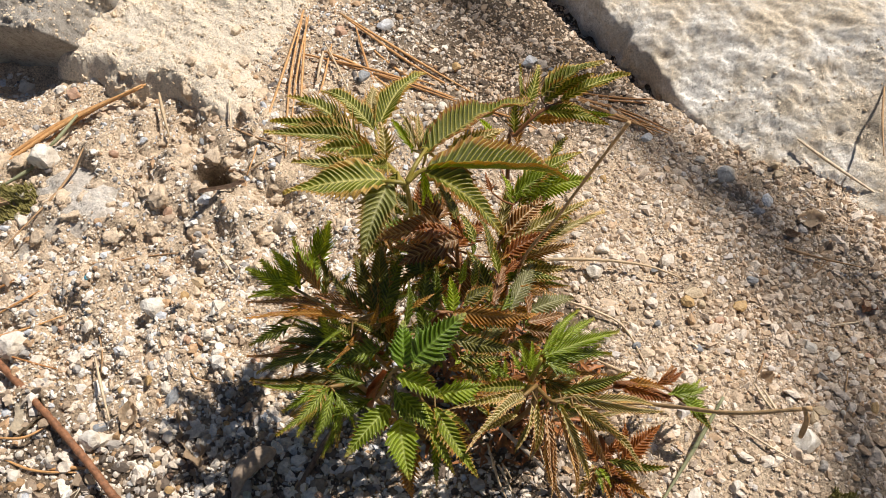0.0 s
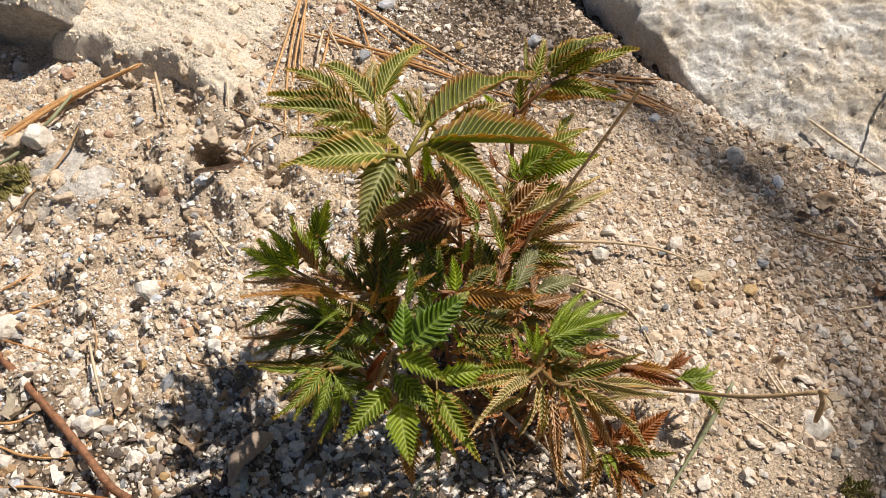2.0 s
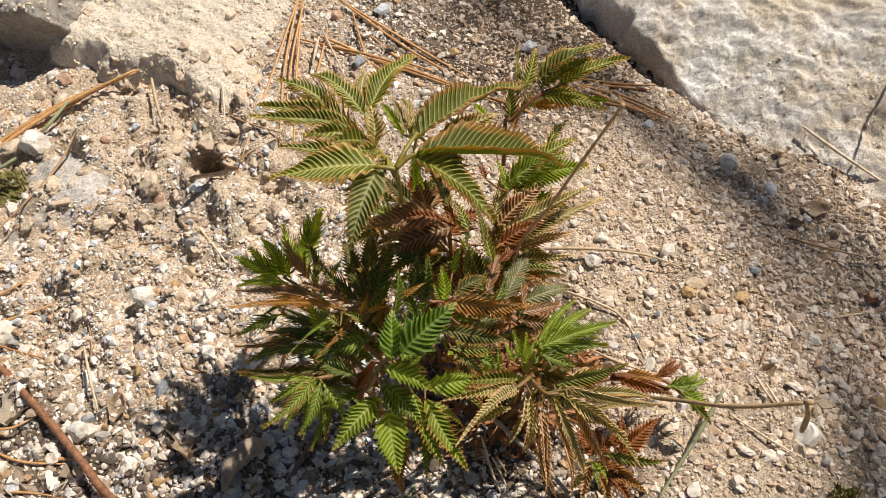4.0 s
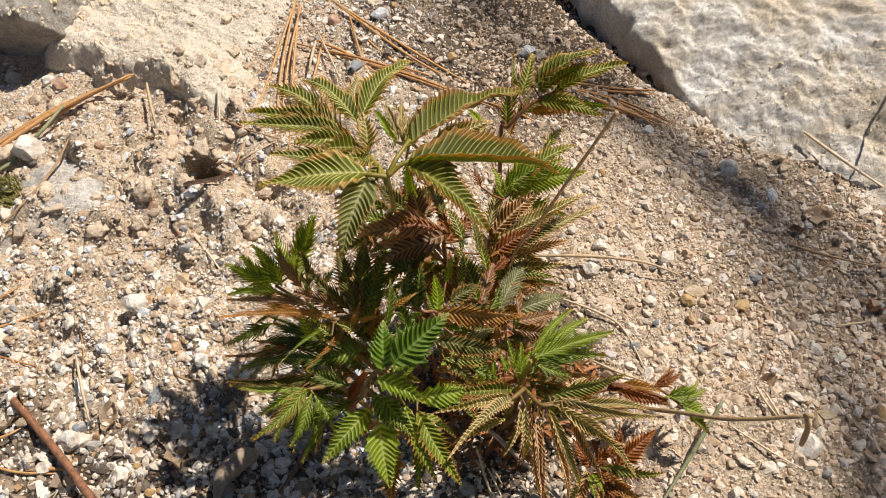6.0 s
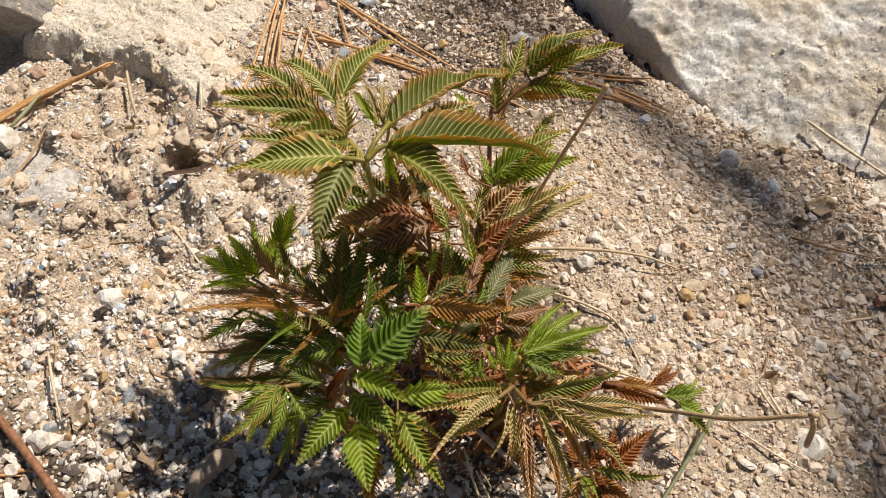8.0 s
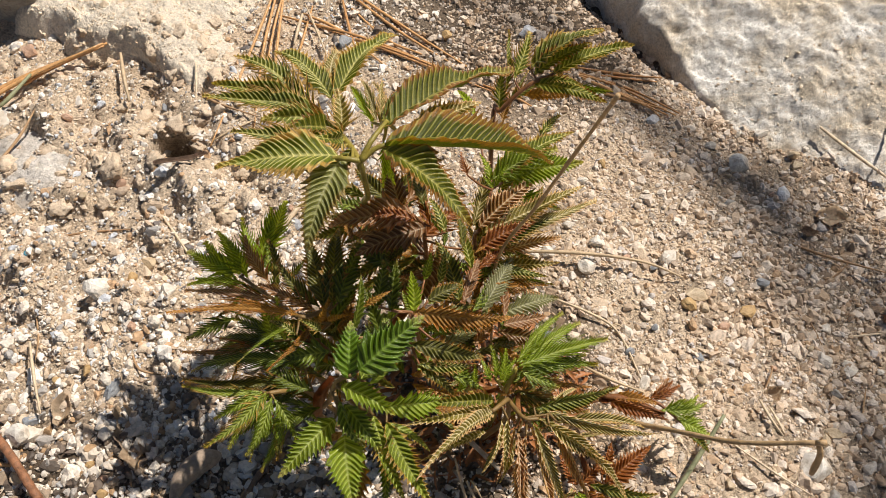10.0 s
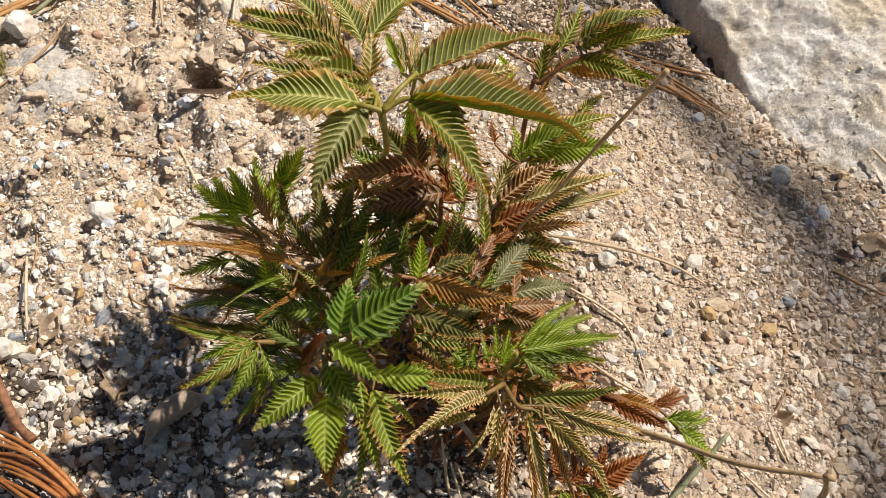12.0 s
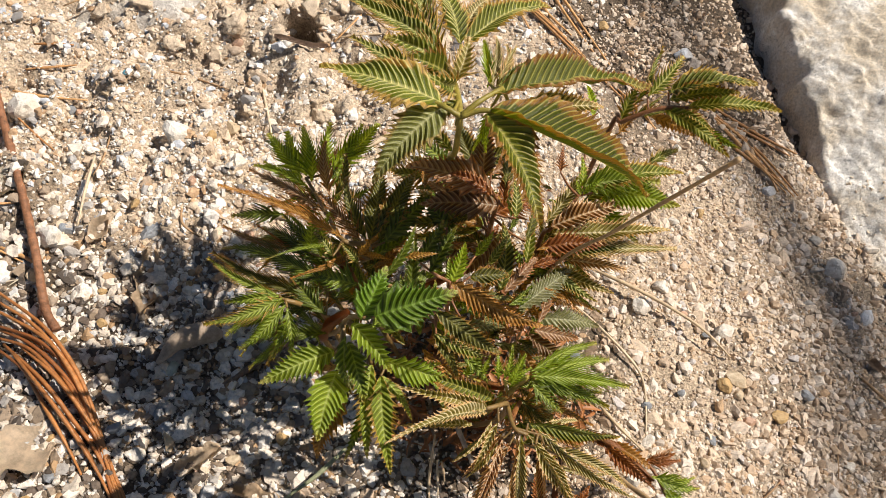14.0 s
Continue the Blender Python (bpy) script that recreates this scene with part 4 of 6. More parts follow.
leaflet(stem, (-0.0168, -0.0941, 0.1030), (-0.0035, -0.1026, 0.0980), 0.0099, "g", -10, 25, .06)
leaflet(stem, (-0.0173, -0.0954, 0.0940), (-0.0086, -0.1090, 0.0880), 0.0095, "gd", 0, 30, .05)
leaflet(stem, (-0.0207, -0.0971, 0.0890), (-0.0371, -0.1115, 0.0880), 0.0119, "g", 5, 22, .04)
leaflet(stem, (-0.0186, -0.1018, 0.0880), (-0.0185, -0.1196, 0.0800), 0.0149, "g", 0, 22, .04)
leaflet(stem, (-0.0101, -0.0982, 0.0900), (-0.0043, -0.1204, 0.0800), 0.0093, "go", 0, 32, .05)
leaflet(stem, (-0.0066, -0.1008, 0.0900), (0.0032, -0.1228, 0.0800), 0.0112, "go", 0, 30, .05)
leaflet(stem, (-0.0061, -0.0961, 0.0900), (0.0110, -0.0943, 0.0860), 0.0117, "g", 20, 25, .06)
leaflet(stem, (-0.0048, -0.0789, 0.1000), (-0.0077, -0.0652, 0.1060), 0.0064, "k", 0, 35, .06)
leaflet(stem, (-0.0123, -0.0789, 0.1040), (-0.0083, -0.0633, 0.1100), 0.0054, "k", 20, 45, .05)
leaflet(stem, (-0.0091, -0.0727, 0.1060), (-0.0002, -0.0699, 0.1080), 0.0032, "or", 0, 30, .1)
stem = shoot(clump, STALK_TAN, [
    [(0.0200, -0.0750, -0.0020), (0.0290, -0.0850, 0.0400), (0.0292, -0.0901, 0.0680), (0.0264, -0.0936, 0.0740), (0.0233, -0.0962, 0.0760)],
    [(0.0292, -0.0901, 0.0680), (0.0325, -0.0979, 0.0720), (0.0367, -0.0988, 0.0720)],
    [(0.0325, -0.0979, 0.0720), (0.0401, -0.0979, 0.0720)],
    [(0.0264, -0.0936, 0.0740), (0.0278, -0.0977, 0.0720)],
])
petiole(stem, (0.0325, -0.0979, 0.0720), (0.0302, -0.1012, 0.0700))
petiole(stem, (0.0333, -0.0981, 0.0720), (0.0324, -0.1025, 0.0700))
petiole(stem, (0.0394, -0.0979, 0.0720), (0.0394, -0.1008, 0.0720))
petiole(stem, (0.0360, -0.0979, 0.0720), (0.0360, -0.0954, 0.0720))
petiole(stem, (0.0401, -0.0979, 0.0720), (0.0424, -0.0999, 0.0700))
petiole(stem, (0.0401, -0.0979, 0.0720), (0.0412, -0.0976, 0.0680))
petiole(stem, (0.0319, -0.0965, 0.0713), (0.0299, -0.0986, 0.0680))
petiole(stem, (0.0344, -0.0983, 0.0720), (0.0343, -0.0984, 0.0660))
leaflet(stem, (0.0234, -0.0958, 0.0760), (-0.0016, -0.1031, 0.0920), 0.0084, "t", 0, 44, .10)
leaflet(stem, (0.0242, -0.0927, 0.0760), (0.0034, -0.0961, 0.0880), 0.0090, "d", 0, 30, .08)
leaflet(stem, (0.0235, -0.0968, 0.0740), (0.0006, -0.1194, 0.0980), 0.0088, "t", 30, 44, .10)
leaflet(stem, (0.0258, -0.0974, 0.0720), (0.0181, -0.1105, 0.0660), 0.0043, "t", -35, 44, .06)
leaflet(stem, (0.0278, -0.0977, 0.0720), (0.0245, -0.1108, 0.0640), 0.0051, "t", 20, 44, .06)
leaflet(stem, (0.0302, -0.1012, 0.0700), (0.0268, -0.1240, 0.0480), 0.0072, "tr", -15, 44, .06)
leaflet(stem, (0.0324, -0.1025, 0.0700), (0.0312, -0.1250, 0.0440), 0.0072, "tr", 40, 44, .06)
leaflet(stem, (0.0347, -0.0995, 0.0720), (0.0420, -0.1210, 0.0480), 0.0072, "t", 0, 44, .06)
leaflet(stem, (0.0366, -0.0987, 0.0720), (0.0600, -0.1190, 0.0460), 0.0081, "t", -25, 44, .06)
leaflet(stem, (0.0394, -0.1008, 0.0720), (0.0570, -0.1116, 0.0600), 0.0066, "t", 30, 44, .06)
leaflet(stem, (0.0360, -0.0954, 0.0720), (0.0657, -0.0876, 0.0600), 0.0091, "o", 20, 30, .06)
leaflet(stem, (0.0395, -0.0970, 0.0720), (0.0736, -0.1021, 0.0560), 0.0071, "t", 20, 44, .06)
leaflet(stem, (0.0424, -0.0999, 0.0700), (0.0698, -0.1003, 0.0560), 0.0074, "t", -15, 44, .06)
leaflet(stem, (0.0412, -0.0976, 0.0680), (0.0520, -0.1150, 0.0400), 0.0059, "tr", 40, 44, .06)
leaflet(stem, (0.0299, -0.0986, 0.0680), (0.0221, -0.1108, 0.0560), 0.0044, "tr", 0, 44, .06)
leaflet(stem, (0.0343, -0.0984, 0.0660), (0.0365, -0.1230, 0.0380), 0.0062, "tr", -25, 44, .06)
stem = shoot(clump, STALK, [
    [(0.0250, -0.0700, -0.0020), (0.0299, -0.0793, 0.0500), (0.0334, -0.0794, 0.0670)],
    [(0.0299, -0.0793, 0.0500), (0.0266, -0.0827, 0.0680)],
    [(0.0253, -0.0786, 0.0500), (0.0159, -0.0807, 0.0580)],
])
petiole(stem, (0.0266, -0.0827, 0.0680), (0.0290, -0.0838, 0.0680))
petiole(stem, (0.0168, -0.0805, 0.0573), (0.0194, -0.0801, 0.0600))
leaflet(stem, (0.0343, -0.0793, 0.0680), (0.0654, -0.0700, 0.0580), 0.0087, "g+", -10, 35, .06)
leaflet(stem, (0.0336, -0.0783, 0.0680), (0.0515, -0.0612, 0.0640), 0.0062, "g+", 0, 40, .05)
leaflet(stem, (0.0344, -0.0785, 0.0680), (0.0582, -0.0631, 0.0600), 0.0072, "g+", 0, 35, .05)
leaflet(stem, (0.0352, -0.0796, 0.0660), (0.0602, -0.0772, 0.0560), 0.0072, "gd+", 0, 35, .05)
leaflet(stem, (0.0350, -0.0806, 0.0660), (0.0464, -0.0836, 0.0580), 0.0062, "gd+", 0, 35, .05)
leaflet(stem, (0.0346, -0.0795, 0.0660), (0.0582, -0.0728, 0.0560), 0.0063, "g+", 10, 35, .05)
leaflet(stem, (0.0266, -0.0827, 0.0680), (0.0263, -0.0739, 0.0740), 0.0039, "y+", 0, 30, .05)
leaflet(stem, (0.0279, -0.0833, 0.0680), (0.0307, -0.0754, 0.0740), 0.0039, "y+", 0, 30, .05)
leaflet(stem, (0.0251, -0.0832, 0.0680), (0.0227, -0.0766, 0.0720), 0.0035, "y+", 0, 30, .05)
leaflet(stem, (0.0290, -0.0838, 0.0680), (0.0335, -0.0783, 0.0720), 0.0035, "y+", 0, 30, .05)
leaflet(stem, (0.0152, -0.0814, 0.0600), (0.0168, -0.0761, 0.0640), 0.0036, "y+", 0, 30, .05)
leaflet(stem, (0.0194, -0.0801, 0.0600), (0.0211, -0.0744, 0.0640), 0.0033, "y+", 0, 30, .05)
stem = shoot(clump, STALK_RED, [
    [(0.0450, -0.0850, -0.0020), (0.0594, -0.1056, 0.0210)],
    [(0.0474, -0.0838, 0.0400), (0.0654, -0.0798, 0.0330), (0.0811, -0.0817, 0.0300), (0.0894, -0.0895, 0.0270)],
])
petiole(stem, (0.0594, -0.1056, 0.0210), (0.0590, -0.1028, 0.0240))
petiole(stem, (0.0594, -0.1056, 0.0210), (0.0483, -0.1105, 0.0260))
petiole(stem, (0.0594, -0.1056, 0.0210), (0.0505, -0.1070, 0.0320))
leaflet(stem, (0.0830, -0.0856, 0.0300), (0.0988, -0.0804, 0.0260), 0.0062, "g+", 0, 30, .05)
leaflet(stem, (0.0848, -0.0850, 0.0300), (0.0923, -0.0824, 0.0300), 0.0049, "g+", 20, 30, .05)
leaflet(stem, (0.0887, -0.0890, 0.0280), (0.0982, -0.0943, 0.0240), 0.0070, "g+", 0, 25, .05)
leaflet(stem, (0.0904, -0.0914, 0.0260), (0.0985, -0.0987, 0.0180), 0.0062, "o", 0, 30, .05)
leaflet(stem, (0.0849, -0.0859, 0.0300), (0.1007, -0.0833, 0.0260), 0.0054, "gd+", 0, 30, .05)
leaflet(stem, (0.0876, -0.0882, 0.0280), (0.0974, -0.0891, 0.0240), 0.0062, "g+", 0, 30, .05)
leaflet(stem, (0.0820, -0.0808, 0.0300), (0.0882, -0.0739, 0.0300), 0.0045, "b+", 0, 30, .05)
leaflet(stem, (0.0825, -0.0817, 0.0300), (0.0921, -0.0772, 0.0300), 0.0041, "r+", 0, 30, .05)
leaflet(stem, (0.0646, -0.0802, 0.0340), (0.0850, -0.0884, 0.0280), 0.0089, "r", 20, 40, .05)
leaflet(stem, (0.0665, -0.0792, 0.0330), (0.0838, -0.0832, 0.0290), 0.0069, "br", -20, 40, .05)
leaflet(stem, (0.0804, -0.0805, 0.0300), (0.0899, -0.0751, 0.0300), 0.0053, "r", 0, 45, .05)
leaflet(stem, (0.0813, -0.0811, 0.0300), (0.0905, -0.0773, 0.0290), 0.0041, "r", 0, 45, .05)
leaflet(stem, (0.0598, -0.1054, 0.0220), (0.0770, -0.0955, 0.0260), 0.0121, "r", 0, 25, .05)
leaflet(stem, (0.0590, -0.1028, 0.0240), (0.0637, -0.0937, 0.0300), 0.0068, "r", 0, 30, .05)
leaflet(stem, (0.0483, -0.1105, 0.0260), (0.0632, -0.1138, 0.0220), 0.0119, "r", 0, 30, .06)
leaflet(stem, (0.0505, -0.1070, 0.0320), (0.0596, -0.0994, 0.0340), 0.0058, "r", 0, 30, .06)
leaflet(stem, (0.0530, -0.1080, 0.0330), (0.0750, -0.1130, 0.0290), 0.0078, "o", 10, 32, .06)
leaflet(stem, (0.0500, -0.1080, 0.0270), (0.0600, -0.1230, 0.0190), 0.0098, "r", 0, 30, .05)
leaflet(stem, (0.0515, -0.1075, 0.0260), (0.0665, -0.1205, 0.0200), 0.0090, "br", 15, 32, .05)
leaflet(stem, (0.0490, -0.1085, 0.0280), (0.0520, -0.1240, 0.0180), 0.0080, "br", -15, 34, .05)
leaflet(stem, (0.0480, -0.1075, 0.0290), (0.0385, -0.1150, 0.0230), 0.0085, "t", -10, 36, .06)
leaflet(stem, (0.0485, -0.1080, 0.0300), (0.0420, -0.1205, 0.0220), 0.0075, "tr", 10, 36, .06)
leaflet(stem, (0.0480, -0.1090, 0.0310), (0.0484, -0.1190, 0.0290), 0.0034, "gd+", 0, 35, .06)
leaflet(stem, (0.0490, -0.1090, 0.0305), (0.0520, -0.1170, 0.0290), 0.0030, "y+", 10, 35, .06)
leaflet(stem, (0.0500, -0.1060, 0.0270), (0.0450, -0.0960, 0.0330), 0.0090, "r", 0, 30, .05)
stem = shoot(clump, STALK_TAN, [
    [(-0.0050, -0.0600, -0.0020), (-0.0278, -0.0582, 0.0600), (-0.0218, -0.0593, 0.0840)],
    [(-0.0218, -0.0593, 0.0840), (-0.0293, -0.0632, 0.0890), (-0.0384, -0.0506, 0.0800), (-0.0508, -0.0351, 0.0720)],
    [(-0.0263, -0.0615, 0.0700), (-0.0347, -0.0674, 0.0840)],
    [(-0.0120, -0.0650, -0.0020), (-0.0296, -0.0706, 0.0650), (-0.0308, -0.0733, 0.0790)],
    [(-0.0218, -0.0593, 0.0840), (-0.0199, -0.0678, 0.0910)],
])
petiole(stem, (-0.0508, -0.0351, 0.0720), (-0.0427, -0.0266, 0.0700))
petiole(stem, (-0.0440, -0.0435, 0.0764), (-0.0404, -0.0419, 0.0760))
petiole(stem, (-0.0429, -0.0450, 0.0771), (-0.0389, -0.0418, 0.0760))
petiole(stem, (-0.0463, -0.0407, 0.0749), (-0.0530, -0.0492, 0.0700))
petiole(stem, (-0.0309, -0.0647, 0.0776), (-0.0360, -0.0614, 0.0760))
petiole(stem, (-0.0317, -0.0653, 0.0789), (-0.0325, -0.0686, 0.0780))
petiole(stem, (-0.0308, -0.0733, 0.0790), (-0.0321, -0.0779, 0.0780))
petiole(stem, (-0.0317, -0.0653, 0.0789), (-0.0285, -0.0664, 0.0800))
petiole(stem, (-0.0216, -0.0601, 0.0846), (-0.0196, -0.0582, 0.0860))
petiole(stem, (-0.0216, -0.0601, 0.0846), (-0.0179, -0.0585, 0.0860))
petiole(stem, (-0.0347, -0.0674, 0.0840), (-0.0378, -0.0684, 0.0860))
petiole(stem, (-0.0347, -0.0674, 0.0840), (-0.0340, -0.0690, 0.0860))
petiole(stem, (-0.0293, -0.0632, 0.0890), (-0.0306, -0.0687, 0.0880))
petiole(stem, (-0.0199, -0.0678, 0.0910), (-0.0227, -0.0697, 0.0900))
petiole(stem, (-0.0199, -0.0678, 0.0910), (-0.0231, -0.0679, 0.0920))
petiole(stem, (-0.0308, -0.0733, 0.0790), (-0.0216, -0.0724, 0.0820))
petiole(stem, (-0.0308, -0.0733, 0.0790), (-0.0281, -0.0826, 0.0780))
leaflet(stem, (-0.0523, -0.0353, 0.0720), (-0.0695, -0.0202, 0.0700), 0.0080, "g+", 0, 28, .06)
leaflet(stem, (-0.0502, -0.0341, 0.0730), (-0.0582, -0.0163, 0.0740), 0.0073, "g+", 0, 35, .06)
leaflet(stem, (-0.0486, -0.0359, 0.0720), (-0.0542, -0.0230, 0.0760), 0.0073, "y+", 0, 35, .06)
leaflet(stem, (-0.0427, -0.0266, 0.0700), (-0.0352, -0.0054, 0.0700), 0.0098, "y+", 0, 30, .06)
leaflet(stem, (-0.0440, -0.0290, 0.0700), (-0.0400, -0.0085, 0.0720), 0.0085, "y+", 25, 30, .06)
leaflet(stem, (-0.0505, -0.0345, 0.0725), (-0.0625, -0.0190, 0.0720), 0.0080, "y+", -15, 30, .06)
leaflet(stem, (-0.0455, -0.0330, 0.0720), (-0.0490, -0.0150, 0.0770), 0.0078, "g+", 15, 30, .06)
leaflet(stem, (-0.0404, -0.0419, 0.0760), (-0.0476, -0.0241, 0.0800), 0.0061, "b+", 0, 35, .06)
leaflet(stem, (-0.0389, -0.0418, 0.0760), (-0.0401, -0.0273, 0.0800), 0.0054, "bd+", 20, 35, .06)
leaflet(stem, (-0.0485, -0.0394, 0.0740), (-0.0685, -0.0356, 0.0720), 0.0049, "g+", 0, 35, .06)
leaflet(stem, (-0.0384, -0.0506, 0.0800), (-0.0680, -0.0403, 0.0760), 0.0057, "b+", 0, 35, .06)
leaflet(stem, (-0.0291, -0.0630, 0.0900), (-0.0586, -0.0743, 0.1200), 0.0046, "br+", 15, 30, .02)
leaflet(stem, (-0.0530, -0.0492, 0.0700), (-0.0705, -0.0526, 0.0660), 0.0065, "k+", 0, 30, .06)
leaflet(stem, (-0.0360, -0.0614, 0.0760), (-0.0707, -0.0557, 0.0640), 0.0048, "b+", 0, 40, .05)
leaflet(stem, (-0.0325, -0.0686, 0.0780), (-0.0589, -0.0562, 0.0700), 0.0077, "k+", 0, 30, .06)
leaflet(stem, (-0.0289, -0.0740, 0.0800), (-0.0675, -0.0658, 0.0700), 0.0083, "gd+", 0, 30, .06)
leaflet(stem, (-0.0321, -0.0779, 0.0780), (-0.0696, -0.0681, 0.0700), 0.0070, "bd+", 0, 35, .06)
leaflet(stem, (-0.0285, -0.0664, 0.0800), (-0.0519, -0.0523, 0.0760), 0.0086, "k+", 0, 30, .06)
leaflet(stem, (-0.0218, -0.0598, 0.0860), (-0.0260, -0.0351, 0.0880), 0.0125, "bd", 0, 30, .06)
leaflet(stem, (-0.0196, -0.0582, 0.0860), (-0.0156, -0.0320, 0.0880), 0.0125, "bd", 0, 30, .06)
leaflet(stem, (-0.0179, -0.0585, 0.0860), (-0.0083, -0.0399, 0.0880), 0.0110, "k", 0, 30, .06)
leaflet(stem, (-0.0235, -0.0584, 0.0840), (-0.0358, -0.0399, 0.0860), 0.0076, "bd+", 0, 30, .06)
leaflet(stem, (-0.0247, -0.0592, 0.0840), (-0.0427, -0.0459, 0.0840), 0.0070, "b+", 0, 35, .06)
leaflet(stem, (-0.0378, -0.0684, 0.0860), (-0.0406, -0.0591, 0.0920), 0.0062, "y+", 0, 30, .06)
leaflet(stem, (-0.0340, -0.0690, 0.0860), (-0.0351, -0.0569, 0.0920), 0.0055, "y+", 0, 30, .06)
leaflet(stem, (-0.0306, -0.0687, 0.0880), (-0.0374, -0.0647, 0.0920), 0.0044, "oy+", 0, 30, .06)
leaflet(stem, (-0.0227, -0.0697, 0.0900), (-0.0285, -0.0671, 0.0940), 0.0043, "oy+", 0, 35, .1)
leaflet(stem, (-0.0231, -0.0679, 0.0920), (-0.0192, -0.0638, 0.0980), 0.0040, "or", 0, 40, .1)
leaflet(stem, (-0.0204, -0.0673, 0.0920), (-0.0126, -0.0691, 0.0960), 0.0037, "or", 0, 40, .1)
leaflet(stem, (-0.0216, -0.0724, 0.0820), (-0.0357, -0.0710, 0.0800), 0.0089, "gd+", 0, 30, .06)
leaflet(stem, (-0.0281, -0.0826, 0.0780), (-0.0434, -0.0697, 0.0760), 0.0083, "k+", 0, 30, .06)
stem = shoot(clump, STALK_TAN, [
    [(-0.0120, -0.0750, -0.0020), (-0.0317, -0.0762, 0.0650), (-0.0363, -0.0818, 0.0790), (-0.0405, -0.0832, 0.0820)],
])
petiole(stem, (-0.0401, -0.0830, 0.0817), (-0.0389, -0.0852, 0.0820))
petiole(stem, (-0.0405, -0.0832, 0.0820), (-0.0428, -0.0821, 0.0820))
leaflet(stem, (-0.0408, -0.0824, 0.0820), (-0.0600, -0.0962, 0.0800), 0.0064, "go+", 0, 35, .08)
leaflet(stem, (-0.0401, -0.0832, 0.0820), (-0.0535, -0.0963, 0.0760), 0.0064, "g+", 0, 35, .08)
leaflet(stem, (-0.0395, -0.0844, 0.0820), (-0.0493, -0.0984, 0.0740), 0.0061, "g+", 0, 35, .08)
leaflet(stem, (-0.0389, -0.0852, 0.0820), (-0.0344, -0.0959, 0.0740), 0.0055, "g+", 0, 35, .08)
leaflet(stem, (-0.0428, -0.0821, 0.0820), (-0.0660, -0.0765, 0.0820), 0.0050, "go+", 0, 35, .08)
leaflet(stem, (-0.0418, -0.0822, 0.0820), (-0.0576, -0.0874, 0.0780), 0.0059, "gd+", 0, 35, .08)
sheath(clump, [(-0.0299, -0.0825, 0.0620), (-0.0264, -0.0839, 0.0760), (-0.0212, -0.0843, 0.0880)], 0.0022)
sheath(clump, [(-0.0331, -0.0590, 0.0720), (-0.0274, -0.0655, 0.0760), (-0.0212, -0.0720, 0.0780)], 0.0017)
sheath(clump, [(0.0630, -0.0804, 0.0360), (0.0721, -0.0809, 0.0320), (0.0837, -0.0870, 0.0300)], 0.0019)
sheath(clump, [(0.0187, -0.0803, 0.0500), (0.0228, -0.0809, 0.0560), (0.0278, -0.0810, 0.0580)], 0.0017)
sheath(clump, [(-0.0065, -0.0628, 0.0700), (-0.0002, -0.0620, 0.0780), (0.0039, -0.0620, 0.0840)], 0.0017)
sheath(clump, [(0.0341, -0.0818, 0.0540), (0.0323, -0.0890, 0.0600), (0.0323, -0.0956, 0.0620)], 0.0011)
sheath(clump, [(0.0556, -0.1057, 0.0200), (0.0535, -0.1029, 0.0300), (0.0523, -0.0983, 0.0340)], 0.0015)
undergrowth(made)


# ---- litter on the ground ----
KINDS = {
    "needle": ("pine_needle", "dry rust-brown pine needle on the sand", "pine needle", "fallen pine needles"),
    "needles": ("pine_needle", "orange-brown dry pine needle in a bunch", "pine needle", "bunch of pine needles"),
    "straw": ("straw", "dry pale straw lying on the gravel", "straw", "dry straws"),
    "twig": ("twig", "thin dry brown twig lying on the gravel", "twig", "thin twigs"),
    "blade": ("grass_blade", "faded grey-green grass blade on the sand", "grass blade", "grass blades"),
    "stick": ("stick", "reddish brown bark-covered stick on the gravel", "stick", ""),
    "stick2": ("stick", "dull brown stick half hidden under the plant", "stick", ""),
    "greystick": ("stalk", "weathered grey dry stalk leaning on the gravel", "stalk", ""),
    "thread": ("rootlet", "fine whitish curled rootlet on the gravel", "root", "rootlets"),
}


def lie(kind, radius, points):
    name, label, category, group = KINDS[kind]
    pts = curve_through(points, 7)
    gaps = sorted(support(p.x, p.y) + radius * 0.5 - p.z for p in pts)
    if kind not in ("straw", "blade", "greystick") or gaps[-1] < -0.006 or gaps[-1] > 0:
        for p in pts:
            p.z += gaps[int(len(gaps) * 0.8)]
    if kind == "needles":
        for p in pts:
            p.z = max(p.z, support(p.x, p.y) + 0.0012)
    bm = bmesh.new()
    n = len(pts)
    if kind in ("stick", "stick2", "greystick"):
        rng = random.Random(int(radius * 1e7))
        pts = curve_through(points, 24)
        lift = gaps[int(len(gaps) * 0.8)] if kind != "greystick" else 0.0
        tube(bm, [p + Vector((0, 0, lift)) for p in pts], [radius * (1 + 0.10 * rng.uniform(-1, 1)) for _ in pts], 16)
        for v in bm.verts:
            v.co += Vector((0, 0, 1)) * radius * (0.30 * noise.noise(v.co * 300) + 0.2 * noise.noise(v.co * 800))
    else:
        tube(bm, pts, [radius * (1 - 0.45 * abs(2 * i / (n - 1) - 0.8)) for i in range(n)], 6)
        if kind == "blade":
            for v in bm.verts:
                v.co.z = max(v.co.z, float(ground_height(v.co.x, v.co.y)) + 0.0002)
    return tagged(part(name, bm, LITTER[kind]), label, category, group)


